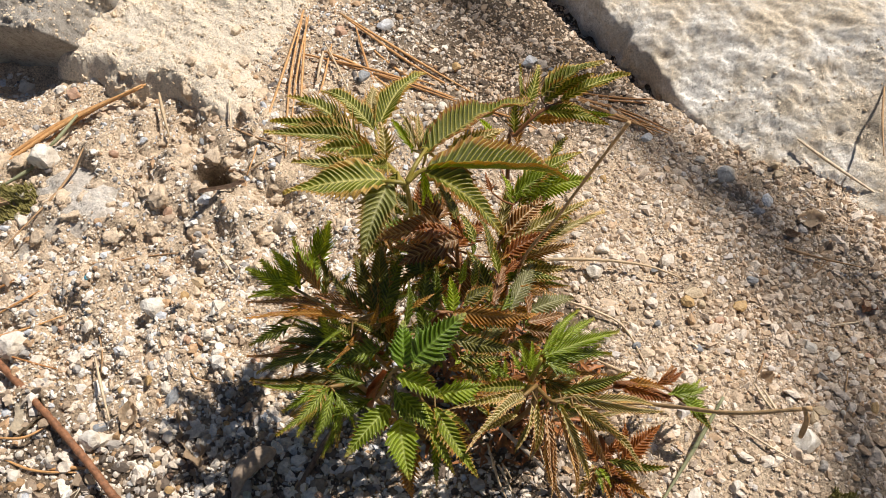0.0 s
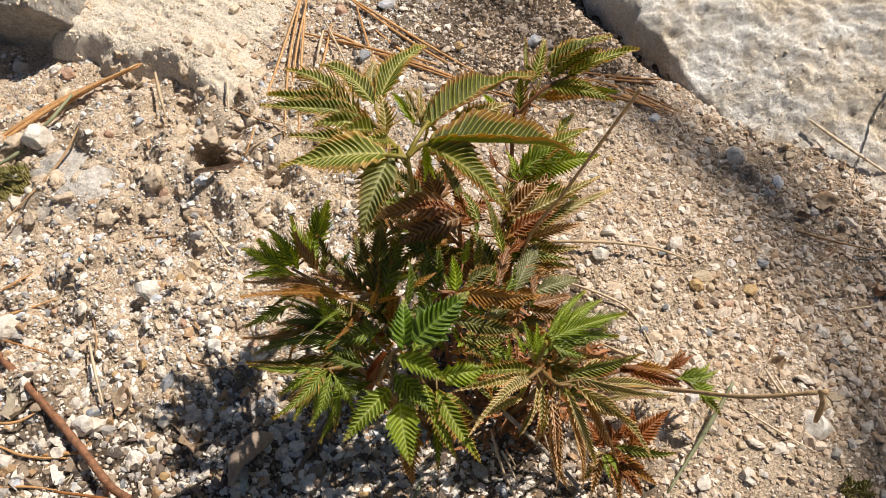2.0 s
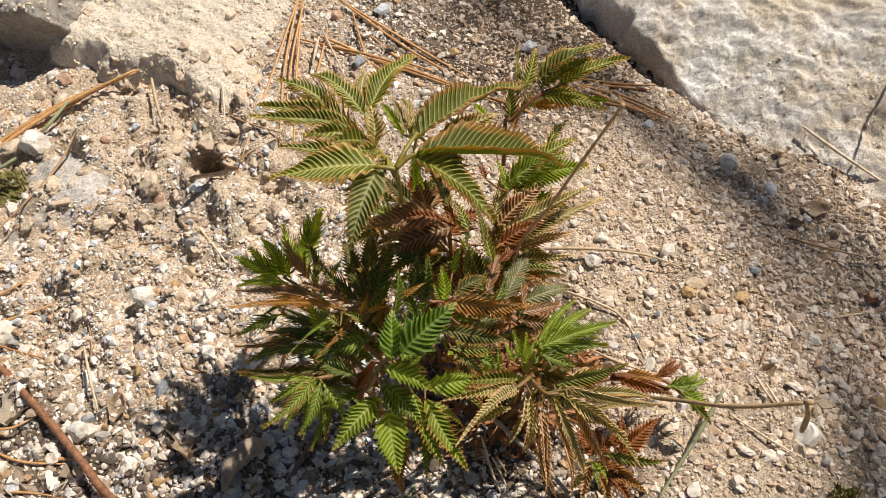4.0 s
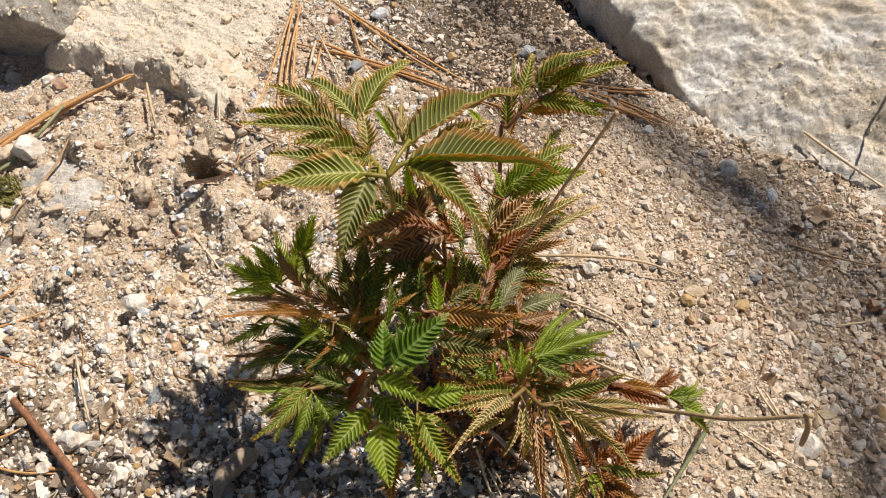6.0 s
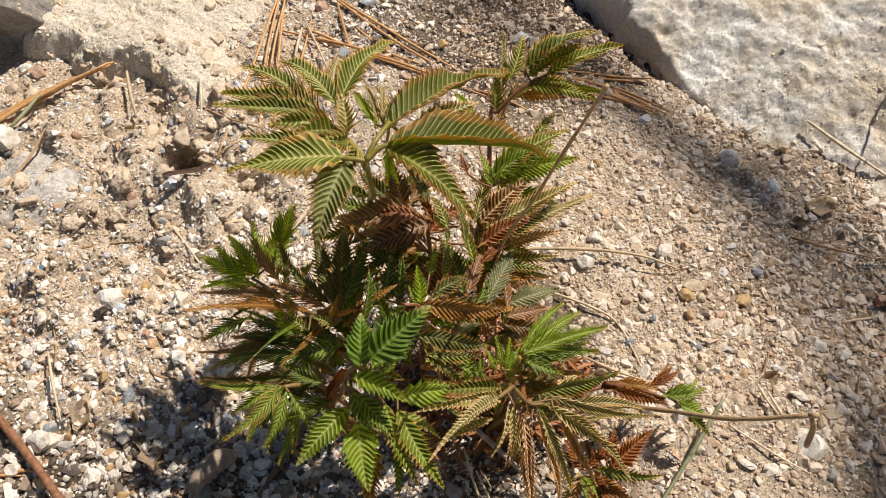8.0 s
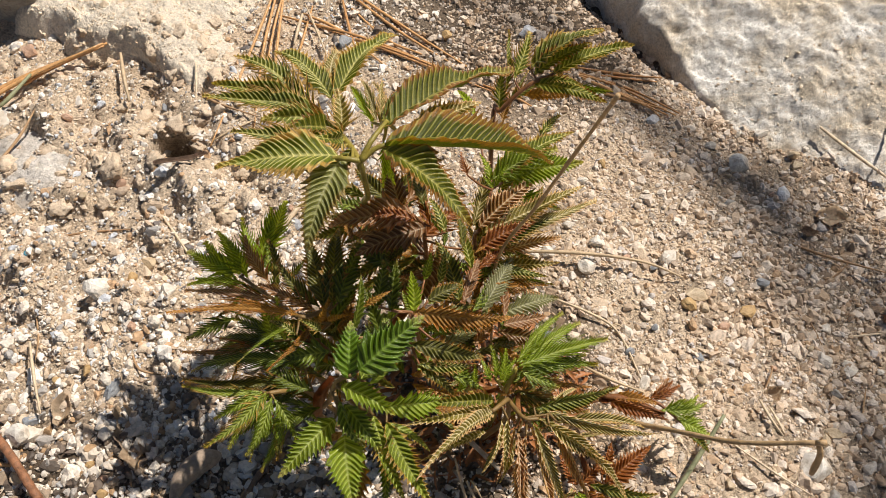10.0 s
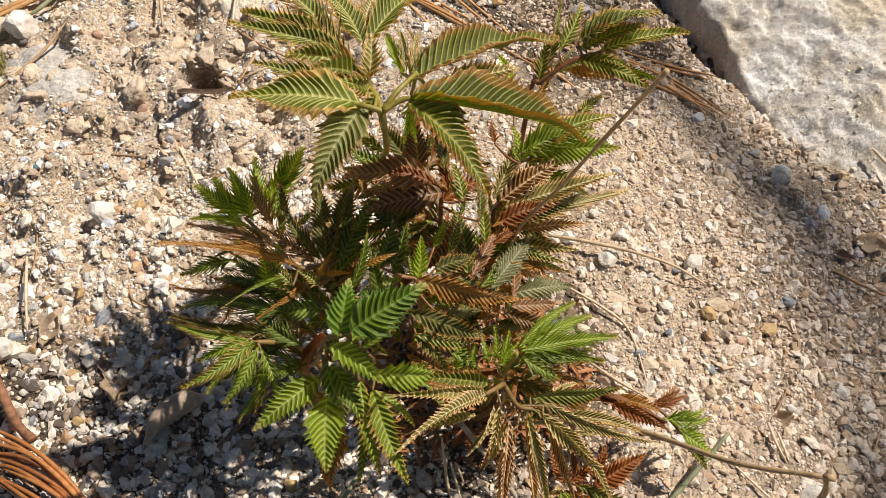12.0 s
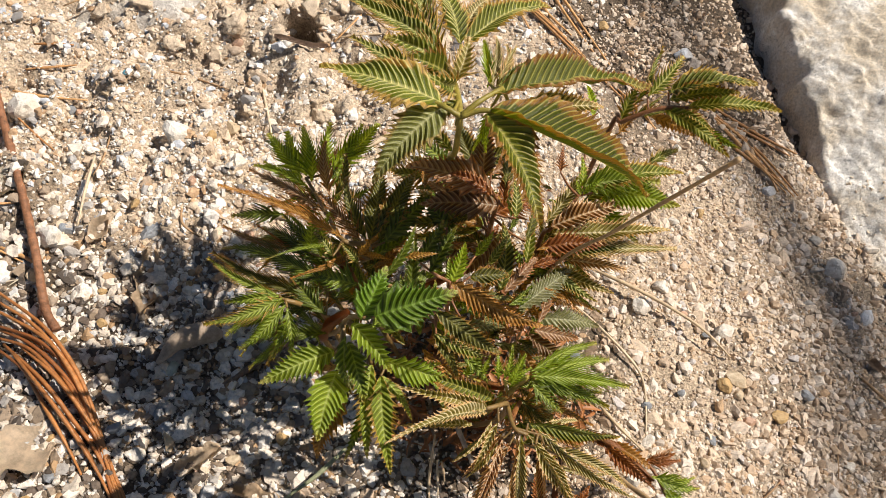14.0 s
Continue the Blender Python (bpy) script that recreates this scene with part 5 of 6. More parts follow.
def dry_stalk(points, radius):
    bm = bmesh.new()
    pts = curve_through(points, 7)
    n = len(pts)
    tube(bm, pts, [radius * (1.15 - 0.3 * i / n + 0.12 * math.sin(i * 1.9)) for i in range(n)], 8)
    tube(bm, [pts[-1] - (pts[-1] - pts[-2]) * 0.15, pts[-1] + (pts[-1] - pts[-2]).normalized() * 0.0022], [radius * 1.0, radius * 1.15], 8)
    return tagged(part("dry_stalk", bm, DEAD_STALK), "dead brown stalk of last year in the plant", "stalk", "dead stalks")


def shaped_stone(rx, ry, rz, seed, detail=3):
    rng = random.Random(seed)
    bm = bmesh.new()
    bmesh.ops.create_icosphere(bm, subdivisions=detail, radius=1)
    off = Vector((rng.uniform(0, 90), rng.uniform(0, 90), rng.uniform(0, 90)))
    cuts = [(Vector((rng.gauss(0, 1), rng.gauss(0, 1), rng.gauss(0, 1))).normalized(), rng.uniform(0.5, 0.82)) for _ in range(11)]
    for v in bm.verts:
        p = v.co.normalized()
        for way, reach in cuts:
            over = p.dot(way) - reach
            if over > 0:
                p = p - way * over
        p = p * (1 + 0.13 * noise.noise(p * 1.7 + off) + 0.05 * noise.noise(p * 6 + off))
        v.co = Vector((p.x * rx, p.y * ry, p.z * rz))
    return bm


STONE_LABELS = {
    "white": "rounded white quartz pebble in the sand", "blue": "bluish white quartz pebble in the sand", "grey": "dull grey granite pebble in the sand",
    "slate": "dark slate-grey pebble among the gravel", "tan": "tan angular granite pebble on the sand", "orange": "orange-tan weathered pebble in the sand",
    "pink": "pinkish brown pebble beside the boulder", "teal": "pale greenish pebble among dark gravel"}


def stone(x, y, rx, ry, kind):
    seed = int(abs(x) * 1e5 + abs(y) * 3e5)
    rz = 0.75 * min(rx, ry)
    ob = part("pebble", shaped_stone(rx * 1.15, ry * 1.25, rz * 1.2, seed), STONES[kind])
    ob.data.shade_flat()
    rng = random.Random(seed)
    ob.matrix_world = pose(x, y, support(x, y) + rz * 0.35, rng.uniform(-15, 15), rng.uniform(-15, 15), rng.uniform(-35, 35))
    return tagged(ob, STONE_LABELS[kind], "pebble", "larger pebbles")


def scrap(x, y, length, width, turn, seed, label, lobes=3, curl=0.5, material=None):
    """A torn, curled piece of a dead leaf."""
    rng = random.Random(seed)
    bm = bmesh.new()
    rows = []
    for i in range(17):
        u = i / 16
        w = width / 2 * math.sin(math.pi * min(1, 0.06 + u * 0.9)) ** 0.6 * (1 + 0.28 * math.sin(lobes * 6.28 * u + seed) + rng.uniform(-0.12, 0.12))
        rows.append([bm.verts.new((length * (u - 0.5), w * v, curl * width * (v * v) + 0.16 * length * math.sin(3.2 * u + seed) + 0.06 * width * noise.noise(Vector((u * 6, v * 3, seed)))))
                     for v in (-1, -0.66, -0.33, 0, 0.33, 0.66, 1)])
    for r, q in zip(rows, rows[1:]):
        for j in range(6):
            bm.faces.new((r[j], r[j + 1], q[j + 1], q[j]))
    bmesh.ops.solidify(bm, geom=bm.faces[:], thickness=0.0004)
    low = min(v.co.z for v in bm.verts)
    ob = part("dead_leaf", bm, material or SCRAP)
    ob.matrix_world = pose(x, y, support(x, y) - low * 0.6, rng.uniform(-10, 10), rng.uniform(-10, 10), turn)
    return tagged(ob, label, "dead leaf", "scraps of dead leaves")


def duff():
    """Rusty dead bracts and leaflets that lie under the clump."""
    rng = random.Random(64)
    bm = bmesh.new()
    for _ in range(600):
        a, r = rng.uniform(0, 6.28), 0.036 * rng.random() ** 0.6
        x, y = 0.022 + r * math.cos(a) * 1.15, -0.062 + r * math.sin(a) * 0.85
        z = float(ground_height(x, y)) + rng.uniform(0.001, 0.006)
        length, width = rng.uniform(0.003, 0.010), rng.uniform(0.0006, 0.0022)
        turn = Euler((rng.uniform(-0.8, 0.8), rng.uniform(-0.5, 0.5), rng.uniform(0, 6.28))).to_matrix()
        rows = []
        for u in (0.0, 0.3, 0.65, 1.0):
            w = width * (0.25 + 0.75 * math.sin(3.14 * min(1, u * 0.9 + 0.08)))
            rows.append([bm.verts.new(Vector((x, y, z)) + turn @ Vector((length * (u - 0.5), w * k, 0.5 * abs(k) * w + 0.12 * length * math.sin(3 * u)))) for k in (-0.5, 0, 0.5)])
        for p, q in zip(rows, rows[1:]):
            for k in (0, 1):
                bm.faces.new((p[k], p[k + 1], q[k + 1], q[k]))
    return tagged(part("leaf_litter", bm, SHEATH), "rusty brown shrivelled leaf litter under the clump", "leaf litter", kind="stuff")


duff()
lie("needle", 0.00082, [(-0.0418, 0.1941, 0.0080), (-0.0598, 0.1417, 0.0050), (-0.0803, 0.0819, 0.0040)])
lie("needle", 0.00082, [(-0.0429, 0.1907, 0.0090), (-0.0545, 0.1395, 0.0060), (-0.0604, 0.0925, 0.0030)])
lie("needle", 0.00076, [(-0.0408, 0.1896, 0.0100), (-0.0483, 0.1370, 0.0070), (-0.0539, 0.0891, 0.0030)])
lie("needle", 0.00070, [(-0.0394, 0.1902, 0.0100), (-0.0494, 0.1494, 0.0080), (-0.0575, 0.1056, 0.0030)])
lie("needle", 0.00083, [(-0.0218, 0.1940, 0.0060), (0.0157, 0.1449, 0.0070), (0.0437, 0.1144, 0.0040)])
lie("needle", 0.00083, [(-0.0202, 0.1914, 0.0050), (0.0115, 0.1443, 0.0060), (0.0404, 0.1136, 0.0030)])
lie("needle", 0.00076, [(-0.0455, 0.1661, 0.0050), (-0.0023, 0.1385, 0.0070), (0.0397, 0.1096, 0.0030)])
lie("needle", 0.00075, [(-0.0289, 0.1557, 0.0050), (0.0029, 0.1322, 0.0060), (0.0529, 0.0967, 0.0030)])
lie("needle", 0.00068, [(-0.0143, 0.1441, 0.0060), (0.0115, 0.1276, 0.0060), (0.0341, 0.1126, 0.0030)])
lie("needle", 0.00071, [(0.0497, 0.1014, 0.0040), (0.0625, 0.0906, 0.0050), (0.0730, 0.0817, 0.0030)])
lie("needle", 0.00078, [(0.0945, 0.0994, 0.0060), (0.1113, 0.0836, 0.0070), (0.1300, 0.0734, 0.0040)])
lie("needle", 0.00072, [(0.0968, 0.0962, 0.0050), (0.1148, 0.0798, 0.0060), (0.1312, 0.0676, 0.0040)])
lie("needle", 0.00067, [(0.1008, 0.0983, 0.0070), (0.1168, 0.0929, 0.0070), (0.1322, 0.0906, 0.0040)])
lie("needle", 0.00060, [(0.1043, 0.0901, 0.0040), (0.1191, 0.0786, 0.0040), (0.1276, 0.0670, 0.0030)])
lie("straw", 0.00064, [(-0.0325, 0.1701, 0.0040), (-0.0268, 0.1450, 0.0050), (-0.0214, 0.1228, 0.0030)])
lie("straw", 0.00097, [(-0.0343, 0.1637, 0.0030), (-0.0370, 0.1505, 0.0050), (-0.0396, 0.1425, 0.0030)])
lie("straw", 0.00108, [(-0.1250, 0.1474, 0.0080), (-0.1221, 0.1299, 0.0080), (-0.1203, 0.1180, 0.0040)])
lie("straw", 0.00068, [(-0.0868, 0.1324, 0.0060), (-0.0866, 0.1205, 0.0050), (-0.0871, 0.1099, 0.0030)])
lie("twig", 0.00067, [(-0.0859, 0.1142, 0.0050), (-0.0753, 0.1045, 0.0060), (-0.0579, 0.0953, 0.0040)])
lie("straw", 0.00059, [(-0.0797, 0.0872, 0.0030), (-0.0704, 0.0903, 0.0050), (-0.0586, 0.0971, 0.0030)])
lie("needle", 0.00138, [(-0.2134, 0.1210, 0.0090), (-0.1778, 0.1400, 0.0130), (-0.1320, 0.1552, 0.0160)])
lie("needle", 0.00118, [(-0.2139, 0.1174, 0.0070), (-0.1756, 0.1393, 0.0110), (-0.1332, 0.1533, 0.0160)])
lie("needle", 0.00099, [(-0.1912, 0.1312, 0.0080), (-0.1636, 0.1468, 0.0120), (-0.1335, 0.1537, 0.0170)])
lie("blade", 0.00112, [(-0.1692, 0.1420, 0.0070), (-0.1798, 0.1272, 0.0060), (-0.1847, 0.1236, 0.0050)])
lie("blade", 0.00111, [(-0.1916, 0.1157, 0.0040), (-0.1999, 0.1106, 0.0040), (-0.2114, 0.1048, 0.0030)])
lie("twig", 0.00075, [(-0.1638, 0.1196, 0.0060), (-0.1738, 0.0941, 0.0060), (-0.2011, 0.0622, 0.0040)])
lie("needle", 0.00066, [(-0.2039, 0.0389, 0.0030), (-0.1956, 0.0411, 0.0040), (-0.1877, 0.0440, 0.0030)])
lie("needle", 0.00065, [(-0.2025, 0.0266, 0.0030), (-0.1919, 0.0307, 0.0040), (-0.1832, 0.0359, 0.0030)])
lie("needle", 0.00063, [(-0.2010, 0.0134, 0.0030), (-0.1851, 0.0144, 0.0040), (-0.1696, 0.0186, 0.0030)])
lie("straw", 0.00075, [(-0.1527, -0.0086, 0.0050), (-0.1484, -0.0263, 0.0060), (-0.1451, -0.0408, 0.0040)])
lie("twig", 0.00049, [(-0.1522, 0.0041, 0.0040), (-0.1501, -0.0066, 0.0040), (-0.1506, -0.0160, 0.0030)])
lie("twig", 0.00052, [(-0.1532, 0.0460, 0.0040), (-0.1359, 0.0457, 0.0050), (-0.1168, 0.0457, 0.0030)])
lie("straw", 0.00067, [(-0.1022, 0.0481, 0.0040), (-0.0938, 0.0328, 0.0050), (-0.0864, 0.0190, 0.0030)])
lie("straw", 0.00126, [(-0.0367, 0.0525, 0.0080), (-0.0479, 0.0387, 0.0080), (-0.0581, 0.0273, 0.0050)])
lie("stick", 0.0017, [(-0.2325, 0.0430, 0.0040), (-0.1990, 0.0005, 0.0040), (-0.1780, -0.0258, 0.0040), (-0.1562, -0.0545, 0.0040), (-0.1415, -0.0757, 0.0040), (-0.1335, -0.0830, 0.0035)])
lie("needle", 0.00069, [(-0.1937, -0.0462, 0.0040), (-0.1781, -0.0552, 0.0050), (-0.1593, -0.0590, 0.0030)])
lie("needle", 0.00070, [(-0.1941, -0.0388, 0.0050), (-0.1814, -0.0412, 0.0060), (-0.1707, -0.0346, 0.0030)])
lie("needle", 0.00063, [(-0.1920, -0.0656, 0.0030), (-0.1774, -0.0682, 0.0040), (-0.1650, -0.0716, 0.0030)])
lie("thread", 0.00036, [(-0.1621, -0.0605, 0.0030), (-0.1590, -0.0649, 0.0040), (-0.1619, -0.0693, 0.0030)])
lie("thread", 0.00032, [(-0.1812, -0.0573, 0.0030), (-0.1856, -0.0598, 0.0040), (-0.1897, -0.0616, 0.0030)])
lie("thread", 0.00036, [(-0.1661, -0.0695, 0.0030), (-0.1621, -0.0669, 0.0030), (-0.1585, -0.0651, 0.0030)])
lie("needles", 0.00096, [(-0.1646, -0.0733, 0.0100), (-0.1393, -0.0826, 0.0120), (-0.1226, -0.0932, 0.0110), (-0.1101, -0.1052, 0.0090), (-0.0979, -0.1198, 0.0070), (-0.0833, -0.1351, 0.0050)])
lie("needles", 0.00095, [(-0.1605, -0.0810, 0.0100), (-0.1373, -0.0867, 0.0120), (-0.1245, -0.0938, 0.0110), (-0.1128, -0.1038, 0.0090), (-0.1018, -0.1168, 0.0070), (-0.0854, -0.1357, 0.0050)])
lie("needles", 0.00091, [(-0.1589, -0.0784, 0.0120), (-0.1404, -0.0842, 0.0130), (-0.1228, -0.0953, 0.0120), (-0.1090, -0.1085, 0.0100), (-0.0986, -0.1204, 0.0080), (-0.0840, -0.1355, 0.0060)])
lie("needles", 0.00091, [(-0.1552, -0.0867, 0.0100), (-0.1386, -0.0883, 0.0120), (-0.1261, -0.0936, 0.0110), (-0.1138, -0.1045, 0.0100), (-0.1020, -0.1183, 0.0080), (-0.0868, -0.1361, 0.0050)])
lie("needles", 0.00090, [(-0.1534, -0.0908, 0.0090), (-0.1384, -0.0928, 0.0120), (-0.1216, -0.1018, 0.0110), (-0.1061, -0.1136, 0.0090), (-0.0950, -0.1231, 0.0070), (-0.0826, -0.1349, 0.0050)])
lie("needles", 0.00094, [(-0.1502, -0.0926, 0.0090), (-0.1293, -0.1023, 0.0120), (-0.1145, -0.1116, 0.0100), (-0.1002, -0.1213, 0.0080), (-0.0858, -0.1358, 0.0050)])
lie("needles", 0.00090, [(-0.1470, -0.0940, 0.0100), (-0.1258, -0.1045, 0.0130), (-0.1095, -0.1147, 0.0110), (-0.0986, -0.1187, 0.0080)])
lie("needles", 0.00090, [(-0.1450, -0.0952, 0.0080), (-0.1268, -0.1062, 0.0100), (-0.1110, -0.1167, 0.0080), (-0.0970, -0.1274, 0.0060), (-0.0875, -0.1360, 0.0040)])
lie("needles", 0.00091, [(-0.1413, -0.0977, 0.0060), (-0.1246, -0.1108, 0.0080), (-0.1134, -0.1198, 0.0070), (-0.1028, -0.1290, 0.0030)])
lie("needles", 0.00089, [(-0.1553, -0.0852, 0.0120), (-0.1433, -0.0869, 0.0130), (-0.1326, -0.0905, 0.0100)])
lie("needles", 0.00087, [(-0.1548, -0.0875, 0.0100), (-0.1392, -0.0907, 0.0130), (-0.1218, -0.0990, 0.0120), (-0.1055, -0.1117, 0.0100), (-0.0924, -0.1264, 0.0070)])
lie("needles", 0.00085, [(-0.1434, -0.0920, 0.0110), (-0.1252, -0.1000, 0.0130), (-0.1104, -0.1095, 0.0110), (-0.0998, -0.1178, 0.0080), (-0.0860, -0.1322, 0.0060)])
lie("needles", 0.00087, [(-0.1521, -0.0946, 0.0070), (-0.1377, -0.1002, 0.0090), (-0.1199, -0.1106, 0.0090), (-0.1056, -0.1200, 0.0070), (-0.0943, -0.1300, 0.0040)])
lie("needles", 0.00085, [(-0.1352, -0.0913, 0.0110), (-0.1187, -0.1020, 0.0120), (-0.1059, -0.1133, 0.0100), (-0.0950, -0.1238, 0.0080)])
lie("needle", 0.00096, [(-0.1723, -0.0552, 0.0030), (-0.1619, -0.0567, 0.0040), (-0.1551, -0.0582, 0.0030)])
lie("blade", 0.00093, [(-0.0177, -0.0977, 0.0080), (-0.0247, -0.1090, 0.0060), (-0.0332, -0.1197, 0.0040)])
lie("straw", 0.00059, [(0.0110, -0.0890, 0.0220), (0.0130, -0.1010, 0.0110), (0.0160, -0.1100, 0.0050)])
lie("straw", 0.00052, [(0.0138, -0.0955, 0.0160), (0.0159, -0.1007, 0.0120), (0.0178, -0.1065, 0.0060)])
lie("greystick", 0.00086, [(0.0167, -0.0855, 0.0280), (0.0320, -0.1000, 0.0120), (0.0420, -0.1140, 0.0050)])
lie("straw", 0.00040, [(0.0306, -0.0888, 0.0200), (0.0317, -0.0942, 0.0120), (0.0334, -0.1010, 0.0050)])
lie("straw", 0.00050, [(0.0155, -0.0947, 0.0140), (0.0171, -0.0969, 0.0100), (0.0186, -0.0995, 0.0060)])
lie("stick2", 0.00122, [(-0.0398, -0.0542, 0.0120), (-0.0541, -0.0660, 0.0070), (-0.0712, -0.0885, 0.0040)])
lie("straw", 0.00080, [(0.0285, 0.0021, 0.0100), (0.0496, -0.0019, 0.0110), (0.0765, -0.0077, 0.0110), (0.0985, -0.0143, 0.0090), (0.1126, -0.0214, 0.0050)])
lie("straw", 0.00057, [(0.0409, -0.0153, 0.0080), (0.0530, -0.0207, 0.0090), (0.0713, -0.0321, 0.0080), (0.0810, -0.0403, 0.0050), (0.0849, -0.0566, 0.0040), (0.0859, -0.0675, 0.0030)])
lie("straw", 0.00067, [(0.0635, -0.0533, 0.0060), (0.0736, -0.0612, 0.0060), (0.0857, -0.0679, 0.0040)])
lie("blade", 0.00100, [(0.1080, -0.0850, 0.0160), (0.0920, -0.1010, 0.0080), (0.0730, -0.1190, 0.0030)])
lie("straw", 0.00044, [(0.1104, -0.0911, 0.0050), (0.1226, -0.1048, 0.0050), (0.1336, -0.1148, 0.0040)])
lie("straw", 0.00063, [(0.1260, -0.0771, 0.0050), (0.1273, -0.0853, 0.0060), (0.1303, -0.0916, 0.0040)])
lie("straw", 0.00059, [(0.1291, -0.0802, 0.0040), (0.1303, -0.0860, 0.0040), (0.1314, -0.0903, 0.0030)])
lie("twig", 0.00041, [(0.1368, -0.0631, 0.0050), (0.1332, -0.0685, 0.0050), (0.1304, -0.0718, 0.0030)])
lie("straw", 0.00041, [(0.0837, -0.0389, 0.0040), (0.0811, -0.0377, 0.0050), (0.0769, -0.0390, 0.0030)])
lie("twig", 0.00066, [(0.1632, -0.0068, 0.0050), (0.1780, -0.0177, 0.0060), (0.1978, -0.0277, 0.0050)])
lie("straw", 0.00089, [(0.1945, 0.0469, 0.0160), (0.2061, 0.0291, 0.0140), (0.2251, 0.0058, 0.0090)])
lie("twig", 0.00061, [(0.2421, 0.0646, 0.0160), (0.2285, 0.0378, 0.0170), (0.2208, 0.0178, 0.0150)])
lie("straw", 0.00059, [(0.1732, -0.0507, 0.0030), (0.1816, -0.0514, 0.0040), (0.1910, -0.0513, 0.0030)])
lie("twig", 0.00034, [(0.1581, -0.0386, 0.0030), (0.1598, -0.0472, 0.0030), (0.1603, -0.0549, 0.0030)])
lie("twig", 0.00037, [(0.1695, -0.0758, 0.0030), (0.1639, -0.0864, 0.0030), (0.1585, -0.0989, 0.0030)])
lie("twig", 0.00050, [(0.1704, -0.0278, 0.0030), (0.1784, -0.0243, 0.0040), (0.1854, -0.0193, 0.0030)])
lie("needle", 0.00070, [(0.0720, 0.1100, 0.0050), (0.1070, 0.0920, 0.0050), (0.1340, 0.0660, 0.0050)])
lie("needle", 0.00080, [(0.0930, 0.1050, 0.0050), (0.1170, 0.0950, 0.0050), (0.1340, 0.0900, 0.0050)])
lie("needle", 0.00090, [(0.0790, 0.1000, 0.0050), (0.1080, 0.0830, 0.0050), (0.1310, 0.0700, 0.0050)])
lie("needle", 0.00070, [(0.0950, 0.1010, 0.0050), (0.1180, 0.0850, 0.0050), (0.1360, 0.0670, 0.0050)])
lie("needle", 0.00080, [(-0.0090, 0.1640, 0.0050), (0.0070, 0.1380, 0.0050), (0.0230, 0.1250, 0.0050)])
lie("needle", 0.00090, [(-0.0340, 0.1650, 0.0050), (-0.0170, 0.1500, 0.0050), (0.0040, 0.1210, 0.0050)])
lie("needle", 0.00070, [(-0.0290, 0.1690, 0.0050), (-0.0370, 0.1390, 0.0050), (-0.0420, 0.1280, 0.0050)])
lie("needle", 0.00080, [(-0.0140, 0.1790, 0.0050), (-0.0110, 0.1460, 0.0050), (-0.0090, 0.1330, 0.0050)])
lie("needle", 0.00056, [(-0.1996, 0.0054, 0.0030), (-0.1807, -0.0048, 0.0040), (-0.1681, -0.0103, 0.0030)])
lie("twig", 0.00062, [(-0.1119, -0.0186, 0.0040), (-0.1079, -0.0269, 0.0050), (-0.0998, -0.0295, 0.0030)])
dry_stalk([(0.03, -0.05, -0.002), (0.0320, -0.0453, 0.0700), (0.0423, -0.0617, 0.1290), (0.0525, -0.0781, 0.1840)], 0.00052)
dry_stalk([(0.03, -0.075, -0.002), (0.0601, -0.0928, 0.0460), (0.0739, -0.1026, 0.0600), (0.0886, -0.1162, 0.0780), (0.1052, -0.1244, 0.0921)], 0.00075)
stone(-0.1244, 0.0127, 0.0074, 0.0055, "white")
stone(-0.1534, -0.0466, 0.0063, 0.0047, "white")
stone(-0.1632, -0.0066, 0.0039, 0.0036, "white")
stone(-0.1932, 0.0082, 0.0075, 0.0058, "white")
stone(-0.1862, 0.1169, 0.0091, 0.0059, "white")
stone(-0.1751, 0.1647, 0.0048, 0.0038, "pink")
stone(-0.2043, 0.1818, 0.0046, 0.0039, "white")
stone(0.0031, 0.1793, 0.0050, 0.0040, "blue")
stone(0.0763, 0.1303, 0.0044, 0.0038, "blue")
stone(0.1379, -0.1055, 0.0050, 0.0055, "white")
stone(0.1699, 0.0192, 0.0029, 0.0038, "blue")
stone(0.1550, 0.0371, 0.0050, 0.0047, "white")
stone(0.1505, -0.0919, 0.0038, 0.0023, "tan")
stone(0.0609, -0.0013, 0.0029, 0.0029, "white")
stone(0.0557, -0.0005, 0.0032, 0.0024, "white")
stone(0.1580, -0.0762, 0.0026, 0.0023, "grey")
stone(0.1583, -0.0620, 0.0029, 0.0029, "white")
stone(0.1717, 0.0540, 0.0030, 0.0024, "white")
stone(0.1812, 0.0332, 0.0027, 0.0024, "tan")
stone(-0.1498, -0.0413, 0.0034, 0.0026, "slate")
stone(-0.1197, -0.0327, 0.0029, 0.0042, "slate")
stone(-0.1079, 0.0251, 0.0042, 0.0030, "tan")
stone(-0.1019, -0.0085, 0.0026, 0.0024, "white")
stone(-0.0959, 0.0035, 0.0037, 0.0032, "white")
stone(-0.0943, 0.0881, 0.0024, 0.0018, "white")
stone(-0.0890, -0.0841, 0.0024, 0.0028, "teal")
stone(-0.1061, -0.0989, 0.0035, 0.0030, "white")
stone(-0.1355, -0.0646, 0.0021, 0.0032, "white")
stone(-0.1508, -0.0473, 0.0048, 0.0043, "white")
stone(-0.1523, -0.0760, 0.0023, 0.0033, "white")
stone(-0.1014, -0.1046, 0.0039, 0.0019, "slate")
stone(-0.0820, -0.1054, 0.0034, 0.0027, "slate")
stone(-0.0894, -0.1171, 0.0038, 0.0023, "white")
stone(-0.0648, -0.1068, 0.0033, 0.0027, "white")
stone(-0.0839, -0.0860, 0.0019, 0.0030, "white")
stone(-0.0446, -0.1051, 0.0029, 0.0021, "white")
stone(-0.0286, -0.1068, 0.0027, 0.0020, "white")
